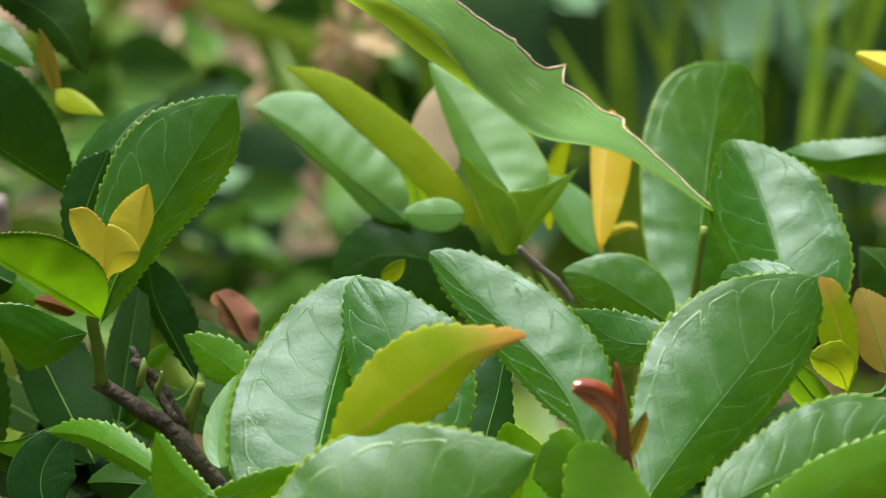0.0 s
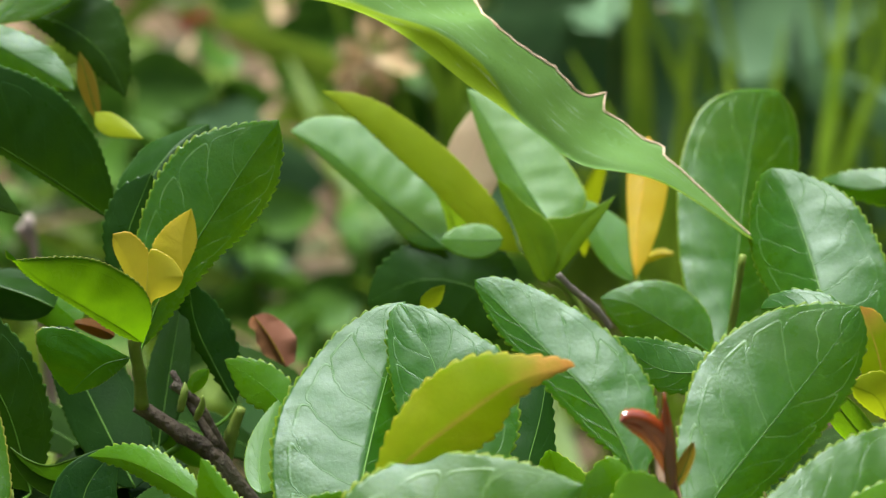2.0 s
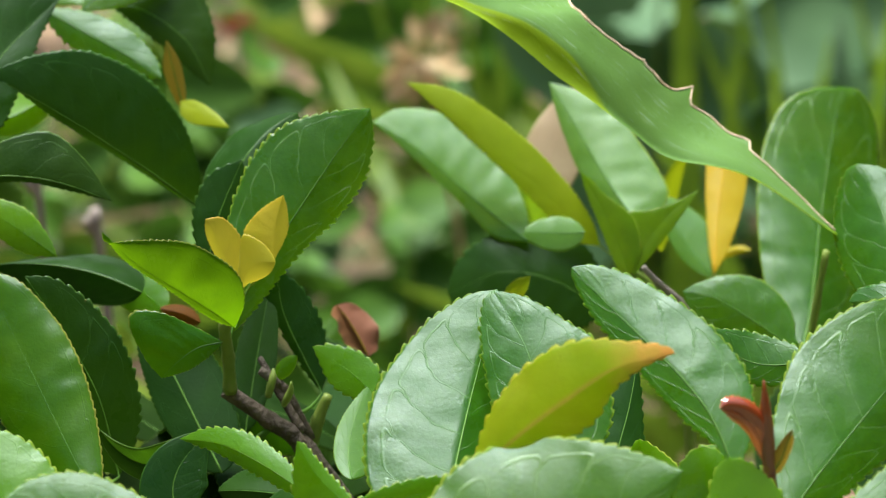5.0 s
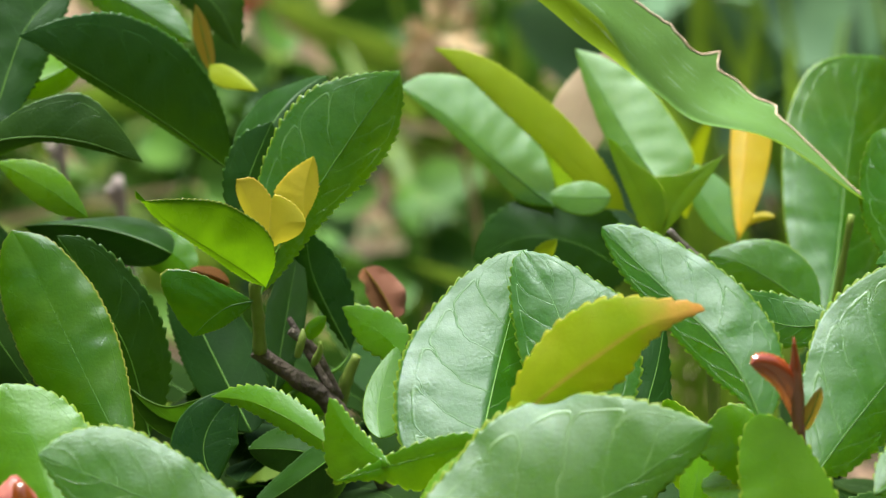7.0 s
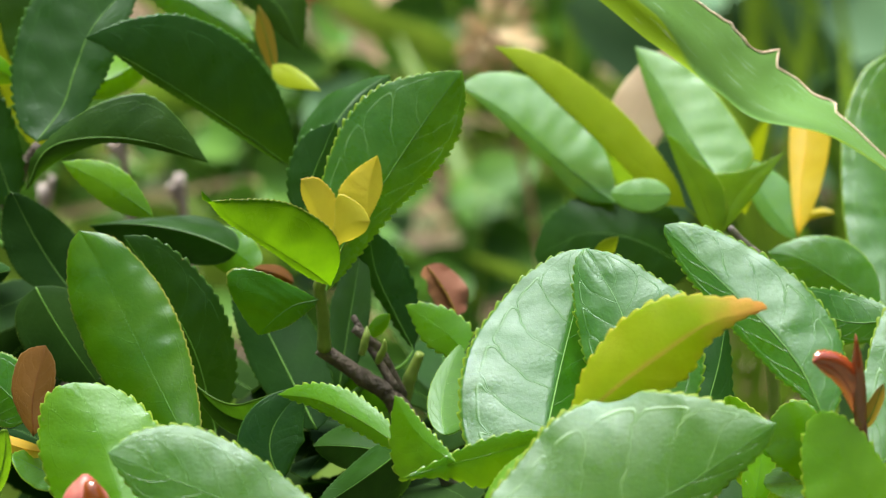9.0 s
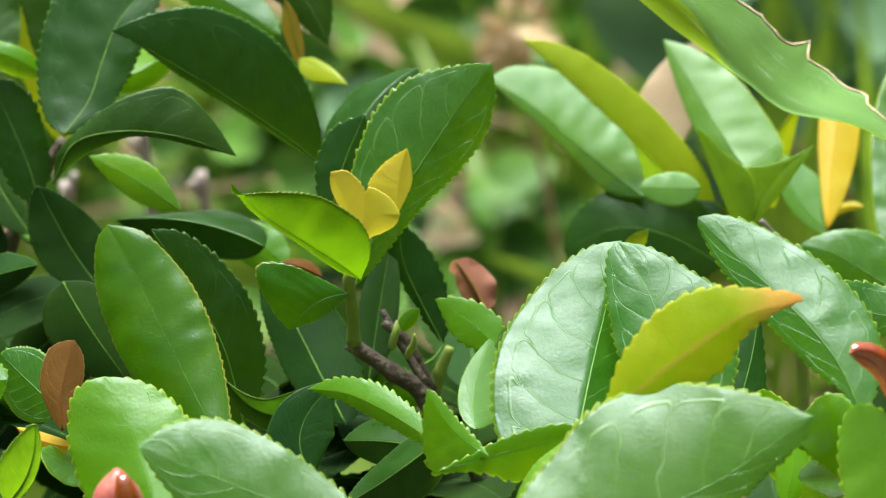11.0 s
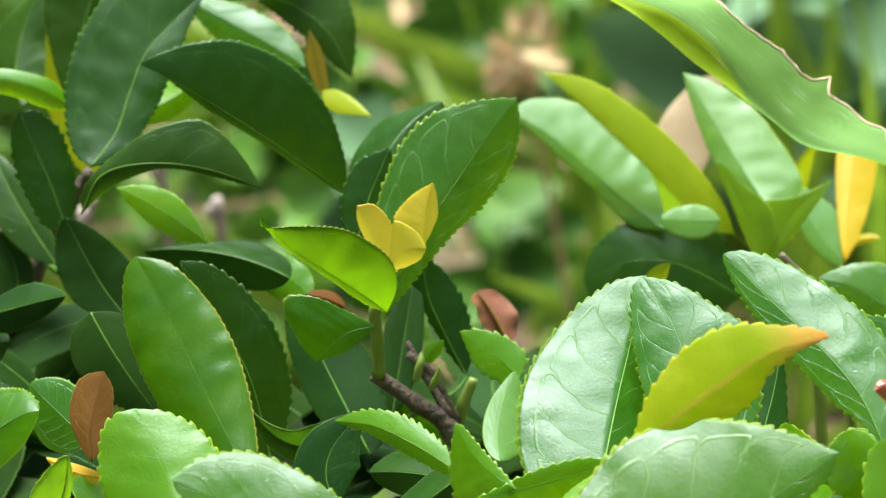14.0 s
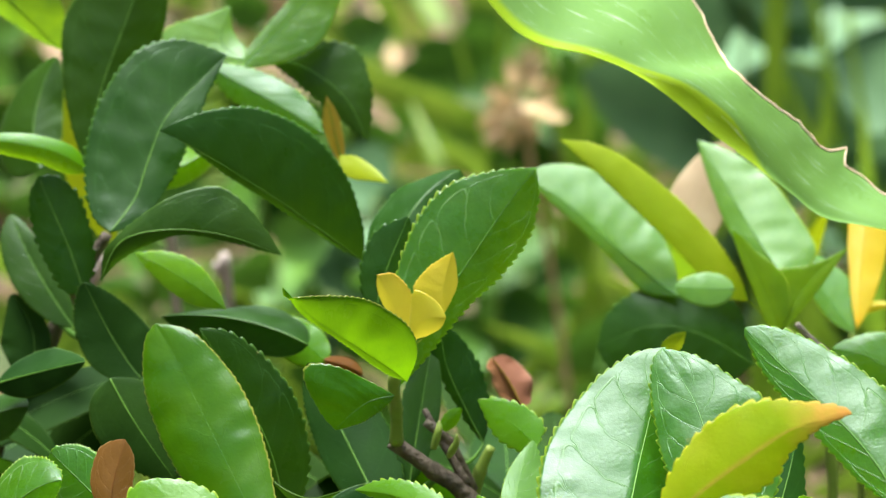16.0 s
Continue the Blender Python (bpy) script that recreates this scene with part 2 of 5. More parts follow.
MAT = {
    "mature": blade_material("mature_leaf", (0.016, 0.090, 0.004), (0.033, 0.145, 0.009), (0.38, 0.76, 0.008), (0.20, 0.38, 0.13), (0.36, 0.46, 0.05), 0.56, 0.29, veins=1.5, specular=0.55),
    "mint": blade_material("pale_leaf", (0.048, 0.165, 0.020), (0.085, 0.235, 0.040), (0.42, 0.74, 0.015), (0.15, 0.30, 0.07), (0.34, 0.46, 0.06), 0.50, 0.35, veins=0.9, specular=0.6),
    "olive": blade_material("olive_bud_leaf", (0.20, 0.15, 0.02), (0.30, 0.22, 0.03), (0.5, 0.36, 0.03), (0.3, 0.24, 0.05), (0.3, 0.2, 0.04), 0.35, 0.4, veins=0.4),
    # the mature leaf darkened: shade among the leaves is in this colour
    "deep": blade_material("shade_dark_leaf", (0.008, 0.031, 0.003), (0.020, 0.062, 0.006), (0.12, 0.33, 0.007), (0.05, 0.14, 0.03), (0.06, 0.14, 0.02), 0.25, 0.33, veins=0.8, specular=0.33),
    # darkest leaf: the black of the shrub's gaps is put into its colour
    "dull": blade_material("shade_inner_leaf", (0.007, 0.024, 0.003), (0.017, 0.050, 0.006), (0.05, 0.16, 0.004), (0.03, 0.09, 0.02), (0.07, 0.14, 0.02), 0.18, 0.5, veins=0.6, specular=0.1),
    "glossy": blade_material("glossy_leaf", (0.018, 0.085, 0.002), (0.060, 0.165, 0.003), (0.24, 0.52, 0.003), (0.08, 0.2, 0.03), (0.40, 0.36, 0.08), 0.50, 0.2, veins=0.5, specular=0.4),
    "fresh": blade_material("fresh_leaf", (0.055, 0.175, 0.003), (0.105, 0.255, 0.005), (0.40, 0.74, 0.004), (0.10, 0.22, 0.02), (0.40, 0.46, 0.06), 0.46, 0.28, veins=0.5, specular=0.5),
    "lime": blade_material("lime_leaf", (0.075, 0.175, 0.003), (0.12, 0.24, 0.005), (0.38, 0.62, 0.006), (0.24, 0.36, 0.03), (0.44, 0.50, 0.06), 0.55, 0.38, veins=0.5),
    "young": blade_material("young_leaf", (0.21, 0.30, 0.010), (0.28, 0.36, 0.014), (0.62, 0.76, 0.012), (0.30, 0.36, 0.03), (0.42, 0.42, 0.05), 0.5, 0.38, veins=0.5, specular=0.3),
    "blushed": blade_material("blushed_leaf", (0.17, 0.29, 0.003), (0.32, 0.40, 0.005), (0.70, 0.82, 0.004), (0.34, 0.28, 0.02), (0.45, 0.34, 0.04), 0.58, 0.40, veins=0.5, specular=0.18, blush=(0.75, 0.34, 0.09)),
    "yellow": blade_material("yellow_leaf", (0.48, 0.44, 0.03), (0.60, 0.50, 0.05), (0.90, 0.78, 0.05), (0.5, 0.4, 0.04), (0.5, 0.34, 0.04), 0.45, 0.4, veins=0.4),
    "orange": blade_material("orange_leaf", (0.60, 0.36, 0.02), (0.70, 0.52, 0.07), (0.98, 0.74, 0.08), (0.6, 0.4, 0.05), (0.6, 0.34, 0.04), 0.6, 0.32, veins=0.4, specular=0.35),
    "red": blade_material("red_leaf", (0.20, 0.042, 0.008), (0.31, 0.085, 0.016), (0.62, 0.19, 0.03), (0.30, 0.10, 0.05), (0.62, 0.34, 0.08), 0.3, 0.12, veins=0.2, specular=3.0),
    "brown": blade_material("brown_leaf", (0.085, 0.038, 0.008), (0.19, 0.088, 0.020), (0.46, 0.22, 0.04), (0.30, 0.17, 0.07), (0.3, 0.22, 0.09), 0.35, 0.22, veins=1.0, specular=0.35),
    "pink": blade_material("pink_underleaf", (0.40, 0.29, 0.19), (0.54, 0.42, 0.29), (0.6, 0.46, 0.26), (0.45, 0.34, 0.22), (0.4, 0.42, 0.12), 0.35, 0.5, veins=0.5),
    "dry": blade_material("dry_leaf", (0.16, 0.055, 0.028), (0.40, 0.19, 0.13), (0.50, 0.24, 0.12), (0.32, 0.16, 0.10), (0.3, 0.15, 0.09), 0.25, 0.6, veins=0.5),
    "long": blade_material("long_leaf", (0.09, 0.20, 0.042), (0.13, 0.27, 0.07), (0.40, 0.66, 0.02), (0.11, 0.28, 0.06), (0.34, 0.36, 0.09), 0.28, 0.34, pairs=3.0, veins=0.4, specular=0.6, scuff=0.55, under=(0.23, 0.37, 0.012)),
    "bark": plain_material("bark", (0.035, 0.026, 0.018), (0.095, 0.072, 0.052), 160, 0.7, 0.8, 0.0015, spots=(0.16, 0.14, 0.11)),
    "stem": plain_material("green_stem", (0.16, 0.24, 0.04), (0.22, 0.30, 0.06), 200, 0.45, 0.3, 0.0005),
    "redstem": plain_material("red_stem", (0.13, 0.025, 0.02), (0.2, 0.06, 0.03), 200, 0.35, 0.3, 0.0005),
    "rib": plain_material("midrib", (0.09, 0.22, 0.03), (0.13, 0.28, 0.04), 300, 0.4, 0.2, 0.0003, thin=0.4),
    "redrib": plain_material("ruddy_midrib", (0.36, 0.24, 0.03), (0.42, 0.28, 0.03), 300, 0.4, 0.2, 0.0003, thin=0.2),
    "scorch": plain_material("scorched_margin", (0.44, 0.31, 0.20), (0.62, 0.50, 0.36), 260, 0.7, 0.4, 0.0006),
    "soil": plain_material("soil_and_litter", (0.034, 0.025, 0.014), (0.13, 0.088, 0.046), 22, 0.9, 0.8, 0.01, spots=(0.035, 0.055, 0.015)),
    "litter": plain_material("fallen_leaf", (0.25, 0.16, 0.098), (0.55, 0.38, 0.255), 30, 0.75, 0.4, 0.002, thin=0.15),
    "weed": plain_material("weed_leaf", (0.034, 0.10, 0.010), (0.095, 0.21, 0.022), 30, 0.5, 0.3, 0.002, thin=0.35),
    "paleweed": plain_material("pale_weed_leaf", (0.095, 0.18, 0.015), (0.19, 0.29, 0.03), 30, 0.5, 0.3, 0.002, thin=0.4),
    "bluegreen": plain_material("bluish_weed_leaf", (0.06, 0.135, 0.058), (0.115, 0.22, 0.10), 20, 0.5, 0.3, 0.002, thin=0.25),
    # green of the added ring that keeps out low sky light
    "sky_screen": plain_material("sky_screen_green", (0.012, 0.03, 0.006), (0.05, 0.11, 0.02), 5, 0.7, 0.8, 0.05),
    "grass": plain_material("grass_blade", (0.11, 0.22, 0.016), (0.22, 0.36, 0.03), 25, 0.45, 0.2, 0.001, thin=0.4),
    "straw": plain_material("dry_grass", (0.40, 0.29, 0.15), (0.58, 0.44, 0.25), 40, 0.7, 0.3, 0.001, thin=0.2),
    "twig": plain_material("pale_dead_twig", (0.2, 0.17, 0.15), (0.36, 0.31, 0.28), 90, 0.8, 0.5, 0.001),
    "pinkbud": plain_material("pink_bud", (0.30, 0.03, 0.03), (0.55, 0.22, 0.17), 260, 0.3, 0.2, 0.0004, thin=0.15, specular=0.6),
    "petal": plain_material("red_flower", (0.34, 0.07, 0.05), (0.42, 0.12, 0.08), 40, 0.5, 0.2, 0.001, thin=0.3),
}
RIB = {k: k for k in ("young", "yellow", "lime", "fresh", "pink", "orange")} | {"blushed": "redrib", "red": "redstem", "brown": "brown", "dry": "redrib"}

LOOK = {"young": "yellow-green young leaf", "yellow": "yellow young leaf", "orange": "orange young leaf", "blushed": "yellow-green leaf with an orange tip", "red": "glossy red young leaf", "brown": "reddish-brown young leaf", "olive": "olive-brown narrow young leaf", "pink": "pinkish-white dry leaf", "dry": "dry reddish-brown curled leaf", "lime": "lime-green young leaf", "bark": "brown woody stem", "redstem": "dark red stem", "long": "long light-green leaf", "pinkbud": "pink closed bud"}


# ---- makers ----
def mesh_object(name, verts, faces, mat, parent=None, origin=(0, 0, 0), uvs=None, label=""):
    me = bpy.data.meshes.new(name)
    me.from_pydata([tuple(v) for v in verts], [], faces)
    if uvs is not None:
        lay = me.uv_layers.new(name="blade")
        idx = np.zeros(len(me.loops), dtype=np.int32)
        me.loops.foreach_get("vertex_index", idx)
        lay.data.foreach_set("uv", np.asarray(uvs, dtype=np.float32)[idx].ravel())
    me.materials.append(mat)
    me.polygons.foreach_set("use_smooth", [True] * len(me.polygons))
    ob = new(name, me)
    ob.parent = parent
    if parent is not None and parent.type == "EMPTY":
        ob.location = Vector(origin) - parent.location
    if label:
        tagged(ob, label)
    return ob


def tube_data(points, radii, sides=8):
    """A round tube along points, closed at both ends."""
    pts = [Vector(p) for p in points]
    verts, faces = [], []
    side = None
    for i, p in enumerate(pts):
        d = (pts[min(i + 1, len(pts) - 1)] - pts[max(i - 1, 0)]).normalized()
        if side is None:
            side = d.orthogonal().normalized()
        side = (side - d * side.dot(d)).normalized()
        up = d.cross(side)
        for k in range(sides):
            a = 2 * math.pi * k / sides
            verts.append(p + (side * math.cos(a) + up * math.sin(a)) * radii[i])
        if i:
            o = (i - 1) * sides
            for k in range(sides):
                n = (k + 1) % sides
                faces.append((o + k, o + n, o + sides + n, o + sides + k))
    faces.append(tuple(range(sides))[::-1])
    faces.append(tuple(range(len(verts) - sides, len(verts))))
    return verts, faces


def smooth_line(points, steps=6):
    """A rounded line through points."""
    p = [Vector(q) for q in points]
    p = [p[0] * 2 - p[1]] + p + [p[-1] * 2 - p[-2]]
    out = []
    for i in range(1, len(p) - 2):
        a, b, c, d = p[i - 1:i + 3]
        for k in range(steps):
            t = k / steps
            out.append(((b * 2) + (c - a) * t + (a * 2 - b * 5 + c * 4 - d) * t * t + (b * 3 - a - c * 3 + d) * t ** 3) * 0.5)
    return out + [p[-2]]


STEMS = {}


def shoot(name, label, category="shrub shoot", group="", kind=""):
    ob = new(name)
    STEMS[ob] = []
    return tagged(ob, label, category, group, kind)


def stem(thing, points, r0, r1, mat="stem", name="stem", knots=True, label=""):
    """A tapering, slightly knotty stem; the first one sets its thing's base."""
    line = smooth_line(points)
    if not STEMS[thing]:
        thing.location = line[0]
    n = len(line) - 1
    rad = []
    for i in range(n + 1):
        r = r0 + (r1 - r0) * i / n
        if knots:
            r *= 1 + 0.16 * noise.noise(line[i] * 160) + (0.18 if i % 6 == 0 and 0 < i < n else 0)
        rad.append(r)
    o = line[0]
    v, f = tube_data([p - o for p in line], rad, 10)
    STEMS[thing] += line
    return mesh_object(name, v, f, MAT[mat], thing, o, label=label or LOOK.get(mat, ""))


def profile(u, a, b):
    """Half-width along the midrib: u^a (1-u)^b, 1 at its widest."""
    m = a / (a + b)
    return np.power(u, a) * np.power(1 - u, b) / (m ** a * (1 - m) ** b)


def leaf(thing, mat, base, mid, tip, left, right, p=1.35, q=0.75, teeth=26, tooth=0.085, bulge=0.03, wave=0.07, rib=1.0, stalk=True, name="leaf", label="", cup=0.0, roll=0.0, nicks=(), lobes=(), veins=7):
    """A blade on a bent midrib: its base, middle and tip, and the middles of both margins."""
    base, mid, tip, left, right = (Vector(c) for c in (base, mid, tip, left, right))
    ctrl = mid * 2 - (base + tip) * 0.5
    um = 1 / (1 + p)

    def along(u):
        return base * (1 - u) ** 2 + ctrl * (2 * u * (1 - u)) + tip * u * u

    def way(u):
        return ((ctrl - base) * (1 - u) + (tip - ctrl) * u).normalized()

    sides = [left - along(um), right - along(um)]
    t_mid = way(um)
    sides = [a - t_mid * a.dot(t_mid) * 0.6 for a in sides]
    n = max(3 * teeth, 24) if tooth else 30
    us = np.linspace(0, 1, n + 1)
    w = profile(us, q, q * p)
    steps = (1.0, 0.94, 0.7, 0.45, 0.2, 0.06)
    cols = [(0, s) for s in steps] + [(0, 0.0)] + [(1, s) for s in steps[::-1]]
    seed = Vector((base.x * 37.1, base.z * 53.7, tip.x * 41.3))
    size = (sides[0].length + sides[1].length) * 0.5
    verts, uvs = [], []
    ups = []
    face = 1.0 if t_mid.cross(sides[0]).dot(Vector((0, -0.8, 0.6))) > 0 else -1.0
    for i, u in enumerate(us):
        turn = t_mid.rotation_difference(way(u))
        c, d = along(u), way(u)
        for h, s in cols:
            a = turn @ sides[h]
            nrm = d.cross(a)
            if h == 1:
                nrm = -nrm
            nrm = nrm.normalized() * face
            e = w[i] * s
            if h == 1:
                e *= 1 + sum(deep * math.exp(-((u - at) / 0.018) ** 2) for at, deep in nicks)
            if h == 0:
                e *= 1 + sum(deep * math.exp(-((u - at) / wide) ** 2) for at, deep, wide in lobes)
            saw = 0.0
            if tooth and s == 1.0:
                ph = (u * teeth + 0.37 * h) % 1.0
                saw = tooth * (ph - 0.25) * (0.75 + 0.5 * noise.noise(seed + Vector((i // 3 * 0.7, h, 0))))
            wob = 1 + 0.05 * noise.noise(seed + Vector((u * 3.3, h * 5.0, 0)))
            pos = c + a * (e * wob + saw * min(1.0, w[i] * 2.5)) + d * (saw * a.length * 0.7)
            lift = bulge * a.length * w[i] * 4 * s * (1 - s)
            lift -= (cup + (roll * max(0.0, s - 0.7) if h == 0 else 0.0)) * a.length * w[i] * s
            lift += 0.003 * size * math.sin(2 * math.pi * (u * veins - s * 1.3)) * s * (1.05 - s) * 4 * w[i]
            lift += wave * size * s * s * noise.noise(seed + Vector((u * 4.5, h * 9.0, 1.7)))
            verts.append(pos + nrm * lift)
            uvs.append((u, s if h else -s))
            if s == 0.0:
                ups.append(nrm)
    k = len(cols)
    faces = [(i * k + j, i * k + j + 1, (i + 1) * k + j + 1, (i + 1) * k + j) for i in range(n) for j in range(k - 1)]
    # a thin rim gives the margin its thickness
    for j in (0, k - 1):
        first = len(verts)
        for i in range(n + 1):
            inner = verts[i * k + (1 if j == 0 else k - 2)]
            verts.append(verts[i * k + j] - ups[i] * 0.00028 + (inner - verts[i * k + j]) * 0.02)
            uvs.append(uvs[i * k + j])
        for i in range(n):
            q4 = (i * k + j, (i + 1) * k + j, first + i + 1, first + i)
            faces.append(q4 if j == 0 else q4[::-1])
    ob = mesh_object(name, [v - base for v in verts], faces, MAT[mat], thing, base, uvs, label or LOOK.get(mat, ""))
    if rib:
        line, rad = [], []
        length = (tip - base).length
        r0 = (0.00016 + 0.0022 * length) * rib * (0.4 if mat in ("fresh", "young", "lime", "yellow", "blushed") else 1.0)
        if stalk and STEMS.get(thing):
            foot = min(STEMS[thing], key=lambda c: (c - base).length + max(0.0, c.z - base.z))
            gap = (foot - base).length
            if 0.001 < gap < 0.016:
                bend = base - way(0) * gap * 0.6
                for t in (0, 0.25, 0.5, 0.75):
                    line.append(foot * (1 - t) ** 2 + bend * 2 * t * (1 - t) + base * t * t)
                    rad.append(r0 * (3.6 - 1.9 * t))
        for i in range(0, n + 1, 3):
            u = us[i]
            line.append(along(u) - ups[i] * r0 * (0.45 - 0.25 * u))
            rad.append(r0 * (1.05 - 0.8 * u))
        v, f = tube_data([c - base for c in line], rad, 6)
        mesh_object("midrib", v, f, MAT[RIB.get(mat, "rib")], ob)
    return ob


def evenly(points, n):
    """n + 1 places at even steps along a rounded line."""
    line = smooth_line(points, 10)
    run = np.concatenate([[0], np.cumsum([(b - a).length for a, b in zip(line, line[1:])])])
    at = np.linspace(0, run[-1], n + 1)
    cols = [np.interp(at, run, [c[k] for c in line]) for k in range(3)]
    return [Vector(c) for c in zip(*cols)], run[-1]


def blade(thing, mat, spine, left, right, pitch=0.0026, tooth=0.00085, bulge=0.03, wave=0.03, rib=1.0, stalk=True, rumple=1.0, name="leaf", label=""):
    """A blade hung between a bent midrib (base to tip) and its two margins, with forward saw teeth at an even pitch."""
    base, tip = Vector(spine[0]), Vector(spine[-1])
    reach = max(evenly([base, *map(Vector, m), tip], 4)[1] for m in (left, right))
    n = max(24, 4 * round(reach / pitch)) if tooth else 32
    mid, length = evenly(spine, n)
    edges = [evenly([spine[0], *m, spine[-1]], n)[0] for m in (left, right)]
    seed = Vector((base.x * 37.1, base.z * 53.7, tip.x * 41.3))
    steps = (1.0, 0.95, 0.82, 0.62, 0.42, 0.22, 0.08)
    cols = [(0, s) for s in steps] + [(0, 0.0)] + [(1, s) for s in steps[::-1]]
    verts, uvs, ups = [], [], []
    for i in range(n + 1):
        u = i / n
        d = (mid[min(i + 1, n)] - mid[max(i - 1, 0)]).normalized()
        fade = min(1.0, 7 * u, 9 * (1 - u))
        for h, s in cols:
            a = edges[h][i] - mid[i]
            nrm = d.cross(a) if h == 0 else a.cross(d)
            nrm = nrm.normalized() if nrm.length > 1e-9 else Vector((0, -0.8, 0.6))
            if nrm.dot(Vector((0, -0.8, 0.6))) < 0:
                nrm = -nrm
            pos = mid[i] + a * s
            if tooth and s == 1.0:
                ph = ((i + h * 2) % 4) / 4
                out = (0.0, 0.55, 0.9, 1.0)[int(ph * 4)] * (0.75 + 0.6 * noise.noise(seed + Vector((i // 4 * 0.7, h, 0))))
                tan = (edges[h][min(i + 1, n)] - edges[h][max(i - 1, 0)]).normalized()
                away = (a - tan * a.dot(tan))
                away = away.normalized() if away.length > 1e-7 else Vector((0, 0, 0))
                pos = pos + (away * (out - 0.4) + tan * (0.5 * out - 0.2)) * tooth * fade
            size = a.length
            lift = bulge * size * 4 * s * (1 - s) + 0.004 * size * math.sin(2 * math.pi * (u * 7 - s * 1.3)) * s * (1.05 - s) * 4
            lift += wave * size * s * s * noise.noise(seed + Vector((u * 5.5, h * 9.0, 1.7)))
            lift += rumple * min(0.0003, 0.03 * size) * noise.noise(seed * 3 + pos * 210) * min(1.0, 4 * s)
            verts.append(pos + nrm * lift)
            uvs.append((u, s if h else -s))
            if s == 0.0:
                ups.append(nrm)
    k = len(cols)
    faces = [(i * k + j, i * k + j + 1, (i + 1) * k + j + 1, (i + 1) * k + j) for i in range(n) for j in range(k - 1)]
    for j in (0, k - 1):
        first = len(verts)
        for i in range(n + 1):
            inner = verts[i * k + (1 if j == 0 else k - 2)]
            verts.append(verts[i * k + j] - ups[i] * 0.00028 + (inner - verts[i * k + j]) * 0.02)
            uvs.append(uvs[i * k + j])
        for i in range(n):
            q4 = (i * k + j, (i + 1) * k + j, first + i + 1, first + i)
            faces.append(q4 if j == 0 else q4[::-1])
    ob = mesh_object(name, [v - base for v in verts], faces, MAT[mat], thing, base, uvs, label or LOOK.get(mat, ""))
    r0 = (0.00016 + 0.0022 * length) * rib * (0.4 if mat in ("fresh", "young", "lime", "yellow", "blushed") else 1.0)
    line, rad = [], []
    if stalk and STEMS.get(thing):
        foot = min(STEMS[thing], key=lambda c: (c - base).length + max(0.0, c.z - base.z))
        gap = (foot - base).length
        if 0.001 < gap < 0.016:
            bend = (base + foot) * 0.5 - (mid[1] - mid[0]).normalized() * gap * 0.15
            for t in (0, 0.25, 0.5, 0.75):
                line.append(foot * (1 - t) ** 2 + bend * 2 * t * (1 - t) + base * t * t)
                rad.append(r0 * (2.4 - 1.1 * t))
    for i in range(0, n + 1, 3):
        line.append(mid[i] - ups[i] * r0 * (0.45 - 0.25 * i / n))
        rad.append(r0 * (1.05 - 0.8 * i / n))
    v, f = tube_data([c - base for c in line], rad, 6)
    mesh_object("midrib", v, f, MAT[RIB.get(mat, "rib")], ob)
    return ob


def bud(thing, points, radii, mat, name="bud", label=""):
    """A pointed closed bud along a bent line."""
    line = smooth_line(points, 5)
    rr = np.interp(np.linspace(0, 1, len(line)), np.linspace(0, 1, len(radii)), radii)
    o = line[0]
    v, f = tube_data([c - o for c in line], list(rr), 12)
    v = [c + Vector((noise.noise(c * 300), noise.noise(c * 300 + Vector((5, 0, 0))), 0)) * 0.00025 for c in v]
    uvs = [(i / len(v), 0.5) for i in range(len(v))]
    return mesh_object(name, v, f, MAT[mat], thing, o, uvs, label or LOOK.get(mat, ""))


